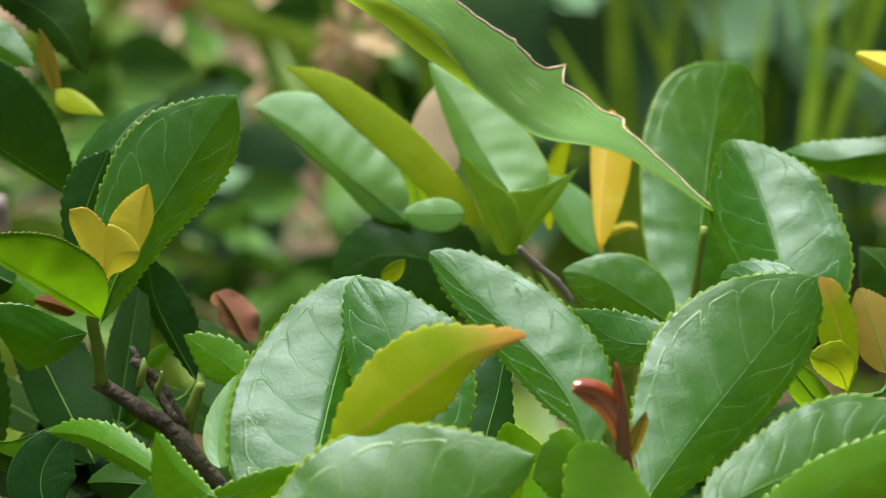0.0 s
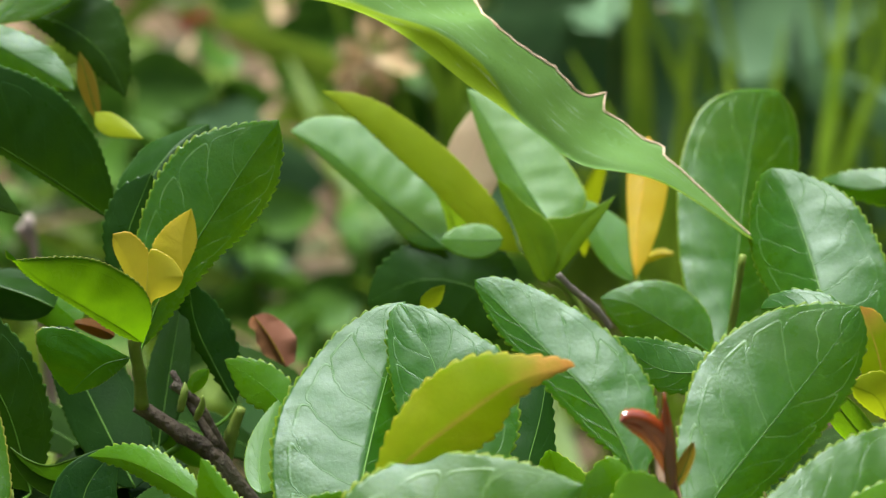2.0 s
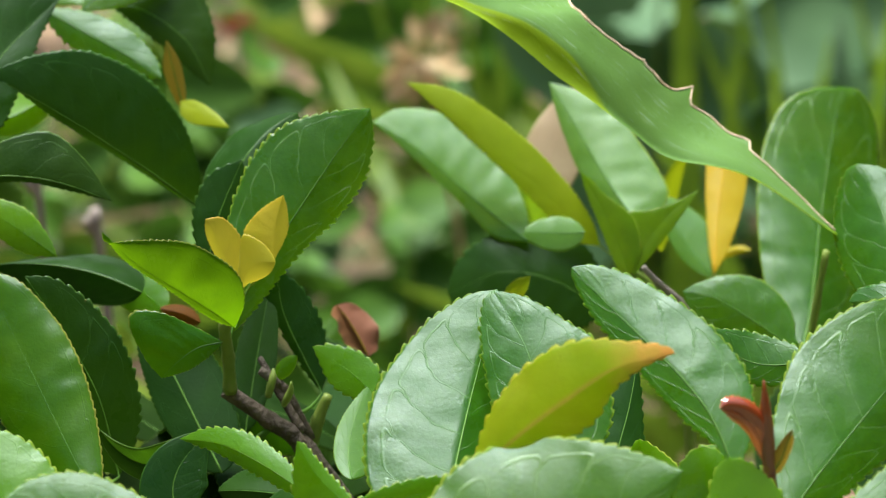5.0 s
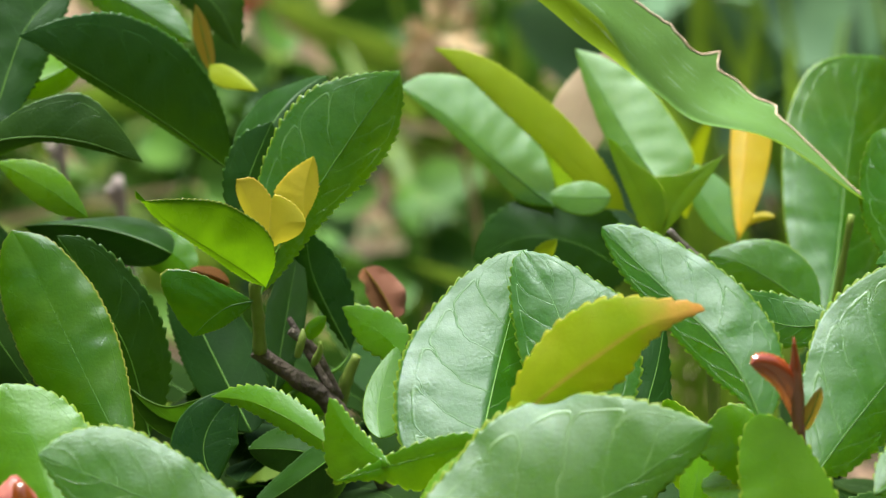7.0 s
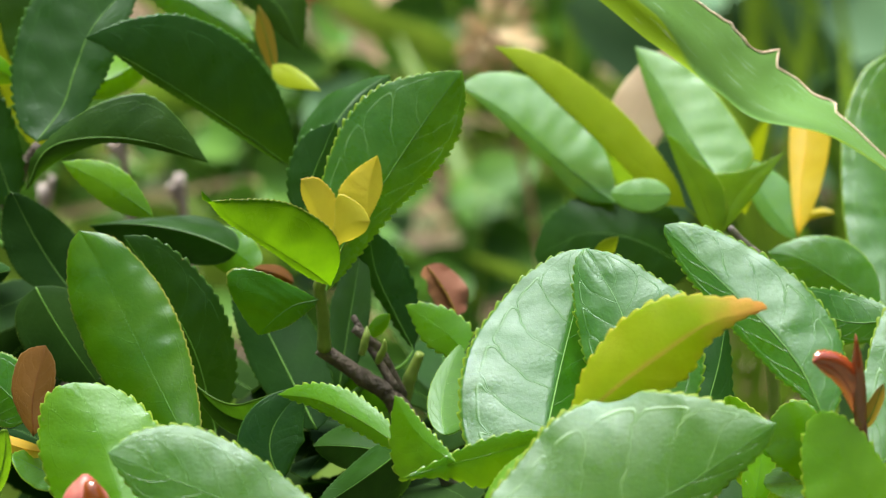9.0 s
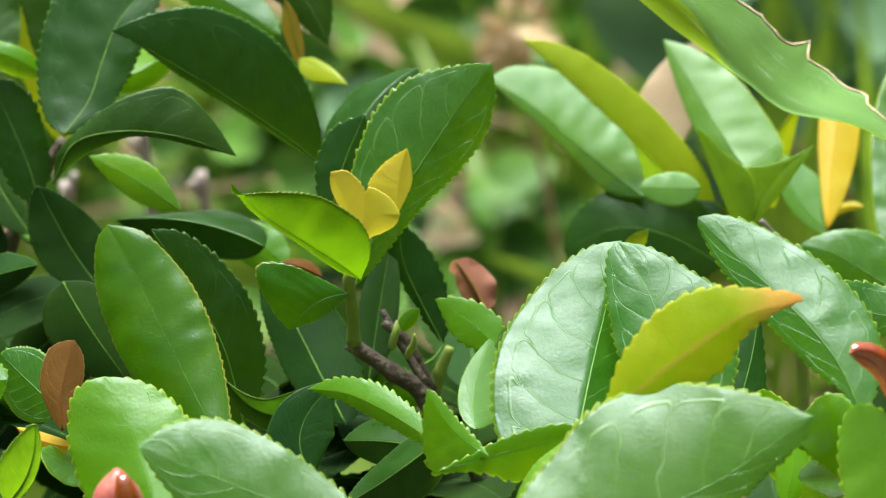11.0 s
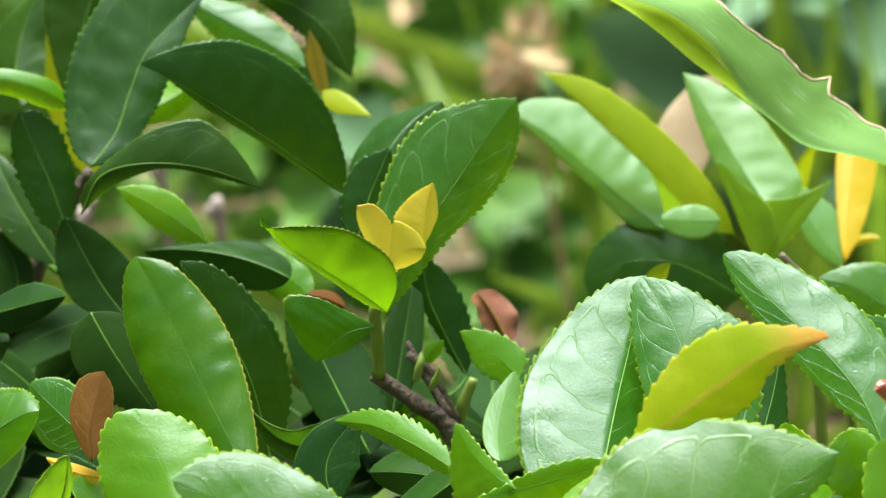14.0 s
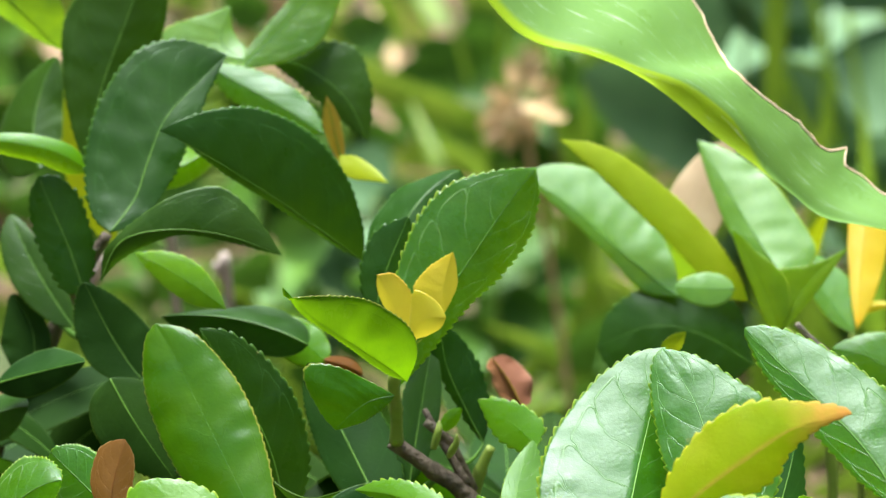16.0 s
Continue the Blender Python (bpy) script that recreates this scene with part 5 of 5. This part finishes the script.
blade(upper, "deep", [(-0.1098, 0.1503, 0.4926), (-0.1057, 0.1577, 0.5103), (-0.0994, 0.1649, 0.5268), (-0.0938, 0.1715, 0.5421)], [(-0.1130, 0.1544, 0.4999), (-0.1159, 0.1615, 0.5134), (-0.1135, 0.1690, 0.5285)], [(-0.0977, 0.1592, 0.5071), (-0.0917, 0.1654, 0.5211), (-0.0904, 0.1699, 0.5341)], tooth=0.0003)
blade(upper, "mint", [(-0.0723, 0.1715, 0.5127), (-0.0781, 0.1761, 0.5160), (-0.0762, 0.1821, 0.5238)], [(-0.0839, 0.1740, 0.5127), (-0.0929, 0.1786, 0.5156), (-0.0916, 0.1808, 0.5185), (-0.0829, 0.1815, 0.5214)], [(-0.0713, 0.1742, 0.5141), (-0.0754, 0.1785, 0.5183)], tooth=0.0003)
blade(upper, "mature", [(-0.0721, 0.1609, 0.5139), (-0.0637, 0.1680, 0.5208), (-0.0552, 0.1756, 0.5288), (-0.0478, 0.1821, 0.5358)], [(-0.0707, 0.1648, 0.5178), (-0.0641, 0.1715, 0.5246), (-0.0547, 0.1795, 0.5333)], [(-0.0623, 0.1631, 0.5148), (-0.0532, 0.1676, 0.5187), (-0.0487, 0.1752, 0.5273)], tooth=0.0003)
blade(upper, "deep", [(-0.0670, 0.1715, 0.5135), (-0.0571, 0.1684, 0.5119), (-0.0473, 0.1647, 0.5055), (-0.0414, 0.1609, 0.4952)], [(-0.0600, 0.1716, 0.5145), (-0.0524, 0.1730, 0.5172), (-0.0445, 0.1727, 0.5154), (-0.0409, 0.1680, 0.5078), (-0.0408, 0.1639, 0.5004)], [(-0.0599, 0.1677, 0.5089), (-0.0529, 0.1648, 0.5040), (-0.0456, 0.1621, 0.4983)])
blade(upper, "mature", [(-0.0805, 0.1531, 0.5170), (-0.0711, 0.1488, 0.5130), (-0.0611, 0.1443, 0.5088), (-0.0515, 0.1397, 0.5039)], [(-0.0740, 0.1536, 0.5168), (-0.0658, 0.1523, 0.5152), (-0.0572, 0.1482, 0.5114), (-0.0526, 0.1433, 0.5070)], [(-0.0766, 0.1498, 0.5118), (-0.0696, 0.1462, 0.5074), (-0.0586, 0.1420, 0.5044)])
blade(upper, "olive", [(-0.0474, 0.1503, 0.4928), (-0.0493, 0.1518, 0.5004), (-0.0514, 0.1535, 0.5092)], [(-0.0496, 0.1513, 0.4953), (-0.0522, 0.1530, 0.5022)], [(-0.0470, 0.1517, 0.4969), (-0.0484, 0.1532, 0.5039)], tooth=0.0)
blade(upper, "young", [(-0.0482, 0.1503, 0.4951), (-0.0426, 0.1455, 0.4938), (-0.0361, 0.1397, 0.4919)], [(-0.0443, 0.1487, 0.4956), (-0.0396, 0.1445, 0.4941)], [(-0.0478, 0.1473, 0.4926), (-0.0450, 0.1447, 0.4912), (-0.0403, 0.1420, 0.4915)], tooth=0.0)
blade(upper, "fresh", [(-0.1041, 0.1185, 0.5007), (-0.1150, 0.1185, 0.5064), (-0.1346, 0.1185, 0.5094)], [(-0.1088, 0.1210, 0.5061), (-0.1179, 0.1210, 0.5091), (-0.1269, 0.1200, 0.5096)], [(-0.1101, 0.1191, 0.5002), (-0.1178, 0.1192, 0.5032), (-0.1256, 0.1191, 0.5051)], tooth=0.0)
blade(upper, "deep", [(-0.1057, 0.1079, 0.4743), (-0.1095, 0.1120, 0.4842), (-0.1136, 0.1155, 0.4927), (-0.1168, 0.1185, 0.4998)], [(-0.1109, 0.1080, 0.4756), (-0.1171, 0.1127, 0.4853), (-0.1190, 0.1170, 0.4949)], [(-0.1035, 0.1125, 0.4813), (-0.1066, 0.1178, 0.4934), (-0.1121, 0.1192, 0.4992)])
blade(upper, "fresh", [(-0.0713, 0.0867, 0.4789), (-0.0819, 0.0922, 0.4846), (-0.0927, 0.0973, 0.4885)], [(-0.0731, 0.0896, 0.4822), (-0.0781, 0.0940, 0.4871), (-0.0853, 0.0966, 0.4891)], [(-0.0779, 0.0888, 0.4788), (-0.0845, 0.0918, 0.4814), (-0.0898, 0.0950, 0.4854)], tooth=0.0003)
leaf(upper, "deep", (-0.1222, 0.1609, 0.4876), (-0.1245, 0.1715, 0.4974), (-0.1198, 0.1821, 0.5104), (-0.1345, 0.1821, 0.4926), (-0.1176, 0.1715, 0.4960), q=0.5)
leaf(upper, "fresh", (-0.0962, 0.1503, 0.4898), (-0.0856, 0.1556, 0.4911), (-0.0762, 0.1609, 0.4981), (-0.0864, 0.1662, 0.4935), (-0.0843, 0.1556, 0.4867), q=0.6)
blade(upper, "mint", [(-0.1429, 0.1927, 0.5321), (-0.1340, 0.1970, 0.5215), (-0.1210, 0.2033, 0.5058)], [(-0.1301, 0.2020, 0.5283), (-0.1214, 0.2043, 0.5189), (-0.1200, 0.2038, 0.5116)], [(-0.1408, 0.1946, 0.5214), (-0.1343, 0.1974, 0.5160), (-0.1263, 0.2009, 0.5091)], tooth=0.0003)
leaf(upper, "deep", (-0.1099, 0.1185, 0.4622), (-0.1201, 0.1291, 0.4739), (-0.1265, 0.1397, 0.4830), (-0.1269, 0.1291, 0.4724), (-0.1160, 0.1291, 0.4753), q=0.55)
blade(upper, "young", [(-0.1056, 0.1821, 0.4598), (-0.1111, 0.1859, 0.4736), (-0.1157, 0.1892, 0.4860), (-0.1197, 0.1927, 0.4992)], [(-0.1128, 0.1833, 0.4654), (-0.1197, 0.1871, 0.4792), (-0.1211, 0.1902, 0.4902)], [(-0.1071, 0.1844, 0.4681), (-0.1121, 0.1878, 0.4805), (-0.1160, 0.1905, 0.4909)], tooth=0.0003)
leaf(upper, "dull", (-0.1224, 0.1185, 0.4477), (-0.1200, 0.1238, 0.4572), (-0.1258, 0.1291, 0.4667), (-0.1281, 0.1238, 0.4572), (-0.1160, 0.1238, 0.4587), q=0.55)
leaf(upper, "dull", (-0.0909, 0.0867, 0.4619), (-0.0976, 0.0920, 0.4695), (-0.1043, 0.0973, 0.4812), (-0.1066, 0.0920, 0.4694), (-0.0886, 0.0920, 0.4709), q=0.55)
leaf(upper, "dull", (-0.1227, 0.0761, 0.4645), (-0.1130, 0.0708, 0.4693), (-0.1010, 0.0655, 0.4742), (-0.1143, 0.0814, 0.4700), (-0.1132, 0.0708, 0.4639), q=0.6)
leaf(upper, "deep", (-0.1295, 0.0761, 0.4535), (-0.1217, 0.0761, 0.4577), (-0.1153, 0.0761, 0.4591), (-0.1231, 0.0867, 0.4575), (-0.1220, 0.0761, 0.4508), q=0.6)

low = shoot("tea_shoot", "tea shrub shoot with a shiny upright leaf and a red bud", group="shoots of the tea shrub")
stem(low, [(-0.0361, 0.0861, -0.0100), (-0.0441, 0.0821, 0.1621), (-0.0561, 0.0761, 0.3243), (-0.0578, 0.0549, 0.3942), (-0.0585, 0.0443, 0.4268), (-0.0597, 0.0443, 0.4454)], .0024, .001, "stem")
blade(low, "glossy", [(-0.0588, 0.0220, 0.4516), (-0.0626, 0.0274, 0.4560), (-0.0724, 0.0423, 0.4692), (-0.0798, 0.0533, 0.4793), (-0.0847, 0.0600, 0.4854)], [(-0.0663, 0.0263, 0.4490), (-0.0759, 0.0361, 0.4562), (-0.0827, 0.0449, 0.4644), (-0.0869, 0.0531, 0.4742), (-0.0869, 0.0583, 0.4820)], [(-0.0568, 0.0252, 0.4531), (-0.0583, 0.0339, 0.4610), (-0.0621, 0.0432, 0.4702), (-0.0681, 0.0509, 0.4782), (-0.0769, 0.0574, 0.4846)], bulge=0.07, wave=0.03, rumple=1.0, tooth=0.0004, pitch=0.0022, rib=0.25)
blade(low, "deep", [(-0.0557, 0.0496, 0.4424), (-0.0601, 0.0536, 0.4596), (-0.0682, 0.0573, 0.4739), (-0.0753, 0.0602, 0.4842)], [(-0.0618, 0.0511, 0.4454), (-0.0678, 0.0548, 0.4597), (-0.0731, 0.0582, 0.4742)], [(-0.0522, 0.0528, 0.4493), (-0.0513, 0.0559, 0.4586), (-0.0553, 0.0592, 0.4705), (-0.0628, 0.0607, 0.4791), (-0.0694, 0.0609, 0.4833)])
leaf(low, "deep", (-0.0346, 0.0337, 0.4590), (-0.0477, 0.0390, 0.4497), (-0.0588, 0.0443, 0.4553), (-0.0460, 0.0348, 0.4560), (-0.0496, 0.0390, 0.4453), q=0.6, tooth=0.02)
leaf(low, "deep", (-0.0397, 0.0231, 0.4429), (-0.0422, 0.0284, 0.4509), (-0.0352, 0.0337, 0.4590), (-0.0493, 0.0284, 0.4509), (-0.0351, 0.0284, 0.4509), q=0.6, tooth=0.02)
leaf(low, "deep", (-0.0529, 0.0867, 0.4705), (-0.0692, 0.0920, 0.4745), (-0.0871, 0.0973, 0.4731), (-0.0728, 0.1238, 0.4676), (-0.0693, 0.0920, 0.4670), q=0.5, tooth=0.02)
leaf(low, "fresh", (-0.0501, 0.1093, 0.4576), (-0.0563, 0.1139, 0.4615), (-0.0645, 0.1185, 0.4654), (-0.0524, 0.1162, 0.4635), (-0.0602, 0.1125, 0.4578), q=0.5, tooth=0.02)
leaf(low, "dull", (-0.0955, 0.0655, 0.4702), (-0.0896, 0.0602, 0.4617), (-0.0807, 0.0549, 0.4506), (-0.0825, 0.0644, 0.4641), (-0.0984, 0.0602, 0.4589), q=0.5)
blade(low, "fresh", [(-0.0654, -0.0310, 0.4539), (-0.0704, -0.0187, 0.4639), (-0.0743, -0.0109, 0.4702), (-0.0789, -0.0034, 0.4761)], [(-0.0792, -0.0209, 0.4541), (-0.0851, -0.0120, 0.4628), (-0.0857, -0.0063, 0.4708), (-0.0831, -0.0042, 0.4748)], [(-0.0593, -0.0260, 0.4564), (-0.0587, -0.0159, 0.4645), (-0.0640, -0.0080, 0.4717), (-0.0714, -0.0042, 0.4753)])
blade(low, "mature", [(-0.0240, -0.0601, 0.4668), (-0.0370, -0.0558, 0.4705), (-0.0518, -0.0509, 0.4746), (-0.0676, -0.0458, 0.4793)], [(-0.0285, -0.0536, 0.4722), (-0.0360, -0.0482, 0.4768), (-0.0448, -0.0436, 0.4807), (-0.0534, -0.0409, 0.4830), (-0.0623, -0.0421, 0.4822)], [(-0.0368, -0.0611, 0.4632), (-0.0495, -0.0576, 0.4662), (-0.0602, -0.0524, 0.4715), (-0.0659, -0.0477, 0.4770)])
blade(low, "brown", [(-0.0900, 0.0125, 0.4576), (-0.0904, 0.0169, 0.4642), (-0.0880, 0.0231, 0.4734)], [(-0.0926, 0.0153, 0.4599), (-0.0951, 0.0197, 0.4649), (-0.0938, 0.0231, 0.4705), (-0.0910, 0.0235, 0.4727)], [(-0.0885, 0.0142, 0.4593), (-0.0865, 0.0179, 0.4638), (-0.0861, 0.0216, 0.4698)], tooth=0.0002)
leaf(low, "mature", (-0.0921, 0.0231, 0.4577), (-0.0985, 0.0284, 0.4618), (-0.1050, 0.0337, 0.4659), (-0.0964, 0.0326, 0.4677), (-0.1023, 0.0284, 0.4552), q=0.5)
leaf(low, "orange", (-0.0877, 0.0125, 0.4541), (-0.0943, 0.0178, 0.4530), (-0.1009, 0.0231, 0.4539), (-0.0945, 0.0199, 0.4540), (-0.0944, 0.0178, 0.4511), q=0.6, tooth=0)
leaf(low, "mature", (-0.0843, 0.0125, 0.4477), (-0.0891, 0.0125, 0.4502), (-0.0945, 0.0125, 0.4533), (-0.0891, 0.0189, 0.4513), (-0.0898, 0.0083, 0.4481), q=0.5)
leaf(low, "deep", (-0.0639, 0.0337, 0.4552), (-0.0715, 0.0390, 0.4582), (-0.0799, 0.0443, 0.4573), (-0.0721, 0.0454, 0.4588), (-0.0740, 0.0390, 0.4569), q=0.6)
leaf(low, "mature", (-0.0971, -0.0193, 0.4558), (-0.0923, -0.0193, 0.4631), (-0.0907, -0.0193, 0.4727), (-0.0977, -0.0193, 0.4655), (-0.0900, -0.0193, 0.4643), q=0.5)
leaf(low, "mature", (-0.0925, 0.0337, 0.4578), (-0.0967, 0.0390, 0.4608), (-0.1034, 0.0443, 0.4613), (-0.0980, 0.0496, 0.4617), (-0.0994, 0.0390, 0.4543), q=0.5)
leaf(low, "mature", (-0.1135, -0.0087, 0.4640), (-0.1053, -0.0087, 0.4739), (-0.0973, -0.0087, 0.4777), (-0.1088, 0.0019, 0.4761), (-0.1032, -0.0087, 0.4678), q=0.5)
bud(low, [(-0.0682, -0.0659, 0.4635), (-0.0678, -0.0665, 0.4751), (-0.0687, -0.0654, 0.4822)], (.001, .0026, .0024, .0012), "red")
bud(low, [(-0.0708, -0.0617, 0.4615), (-0.0703, -0.0617, 0.4729), (-0.0699, -0.0617, 0.4817)], (.003, .0044, .0051, .0052, .0047, .0035, .0008), "pinkbud")

broad = shoot("broadleaf_plant", "long light-green hanging leaf with a scorched margin", "plant")
stem(broad, [(-0.3400, 0.2200, -0.0100), (-0.3300, 0.2100, 0.4000), (-0.2500, 0.1800, 0.6200), (-0.0763, 0.1821, 0.5845), (-0.0428, 0.1609, 0.5861), (-0.0107, 0.1397, 0.5628)], .0022, .0012, "stem")
folded_leaf(broad, "long", [
    ((-0.0067, 0.1245, 0.5714), (-0.0241, 0.0960, 0.5652), (-0.0241, 0.0939, 0.5657)),
    ((0.0182, 0.1350, 0.5545), (-0.0067, 0.0929, 0.5431), (-0.0068, 0.0908, 0.5437)),
    ((0.0323, 0.1277, 0.5431), (0.0108, 0.0951, 0.5368), (0.0107, 0.0930, 0.5371)),
    ((0.0406, 0.1192, 0.5302), (0.0208, 0.0976, 0.5327), (0.0205, 0.0955, 0.5319)),
    ((0.0440, 0.1111, 0.5279), (0.0318, 0.1001, 0.5281), (0.0292, 0.0979, 0.5251)),
    ((0.0512, 0.1103, 0.5215), (0.0409, 0.1003, 0.5211), (0.0379, 0.0982, 0.5175)),
    ((0.0582, 0.1113, 0.5162), (0.0488, 0.1000, 0.5129), (0.0452, 0.0979, 0.5122)),
    ((0.0648, 0.1121, 0.5095), (0.0571, 0.0998, 0.5040), (0.0551, 0.0976, 0.5045)),
    ((0.0751, 0.1127, 0.5016), (0.0650, 0.0996, 0.4984), (0.0641, 0.0974, 0.4980)),
    ((0.0865, 0.1070, 0.4932), (0.0820, 0.1013, 0.4928), (0.0817, 0.0992, 0.4934)),
    ((0.1027, 0.1027, 0.4784), (0.1027, 0.1026, 0.4783), (0.1024, 0.1004, 0.4790)),
], ((0.732, 0.0055), (0.858, 0.003), (0.6, 0.0008), (0.24, 0.001)))


# ---- leaves deep inside the shrub, their shade put into the colour ----
inner = shoot("tea_shoot", "inner branches of the tea shrub, shade put in leaf colour", group="shoots of the tea shrub")
stem(inner, [(0.05, 0.14, -0.01), (0.045, 0.13, 0.12), (0.03, 0.11, 0.26), (0.0, 0.1, 0.36)], 0.006, 0.003, "bark")
stem(inner, [(0.045, 0.13, 0.14), (0.09, 0.11, 0.28), (0.12, 0.09, 0.38)], 0.004, 0.002, "bark")
stem(inner, [(0.04, 0.12, 0.16), (-0.05, 0.1, 0.28), (-0.10, 0.08, 0.37)], 0.004, 0.002, "bark")
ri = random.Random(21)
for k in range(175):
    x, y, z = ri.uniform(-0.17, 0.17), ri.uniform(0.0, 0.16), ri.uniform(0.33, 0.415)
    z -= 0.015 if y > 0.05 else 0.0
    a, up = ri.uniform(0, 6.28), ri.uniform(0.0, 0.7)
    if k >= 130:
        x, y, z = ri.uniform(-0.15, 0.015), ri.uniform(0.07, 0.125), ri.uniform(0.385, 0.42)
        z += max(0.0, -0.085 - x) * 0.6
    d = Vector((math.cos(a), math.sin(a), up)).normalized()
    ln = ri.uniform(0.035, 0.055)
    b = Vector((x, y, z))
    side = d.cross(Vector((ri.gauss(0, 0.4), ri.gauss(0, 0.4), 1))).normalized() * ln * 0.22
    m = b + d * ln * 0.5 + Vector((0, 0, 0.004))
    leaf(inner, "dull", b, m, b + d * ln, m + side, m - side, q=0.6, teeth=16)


# ---- a dry seed head and a small red flower among the weeds ----
def seed_head():
    r = random.Random(5)
    c = Vector((0.008, 0.935, 0.272))
    thing = tagged(new("dry_seed_head"), "tan dry seed head on a thin stalk", "seed head")
    thing.location = (0.05, 0.96, 0.0)
    v, f = tube_data([p - Vector(thing.location) for p in smooth_line([(0.05, 0.96, -0.01), (0.03, 0.95, 0.15), tuple(c)])], [0.0018] * 13, 6)
    mesh_object("stalk", v, f, MAT["straw"], thing, thing.location)
    for k in range(34):
        d = Vector((r.gauss(0, 1), r.gauss(0, 1), r.gauss(0, 1))).normalized()
        o = c + d * r.uniform(0.002, 0.014)
        v, f = blade_strip((0, 0, 0), d * r.uniform(0.008, 0.017), 0.0035, 0.0, 4, r.uniform(-1, 1))
        mesh_object("husk", v, f, MAT["straw"], thing, o)


seed_head()


def flower(x, y, z):
    r = random.Random(8)
    thing = tagged(new("red_flower"), "small red flower on a thin green stalk", "flower")
    thing.location = (x + 0.01, y, 0.0)
    v, f = tube_data([p - Vector(thing.location) for p in smooth_line([(x + 0.01, y, -0.01), (x + 0.004, y, z * 0.5), (x, y, z)])], [0.0012] * 13, 6)
    mesh_object("stalk", v, f, MAT["stem"], thing, thing.location)
    for k in range(6):
        a = k * 1.047
        v, f = blade_strip((0, 0, 0), (math.cos(a) * 0.011, math.sin(a) * 0.011, 0.005 + r.uniform(0, 0.003)), 0.005, 0.001, 5, 0.0)
        mesh_object("petal", v, f, MAT["petal"], thing, (x, y, z))


flower(-0.113, 1.5, 0.125)


# ---- pale dead twigs standing behind the shrub ----
def dead_twig(points, r):
    line = smooth_line(points[::-1])
    thing = tagged(new("dead_twig"), "pale grey dead twig standing in the soil", "twig", group="dead twigs")
    thing.location = line[0]
    v, f = tube_data([p - line[0] for p in line], [r * (1.2 - 0.5 * i / len(line)) * (1 + 0.2 * noise.noise(p * 90)) for i, p in enumerate(line)], 8)
    mesh_object("stem", v, f, MAT["twig"], thing, line[0])


dead_twig([(-0.1153, 0.3800, 0.3998), (-0.1120, 0.3800, 0.3938), (-0.1104, 0.3800, 0.3873), (-0.1004, 0.3800, 0.1887), (-0.1104, 0.3800, -0.0100)], 0.0015)
dead_twig([(-0.0989, 0.4000, 0.3785), (-0.0965, 0.4000, 0.3737), (-0.0942, 0.4000, 0.3660), (-0.0842, 0.4000, 0.1780), (-0.0942, 0.4000, -0.0100)], 0.0018)
dead_twig([(-0.1295, 0.3500, 0.3985), (-0.1313, 0.3500, 0.3894), (-0.1321, 0.3500, 0.3784), (-0.1221, 0.3500, 0.1842), (-0.1321, 0.3500, -0.0100)], 0.0015)
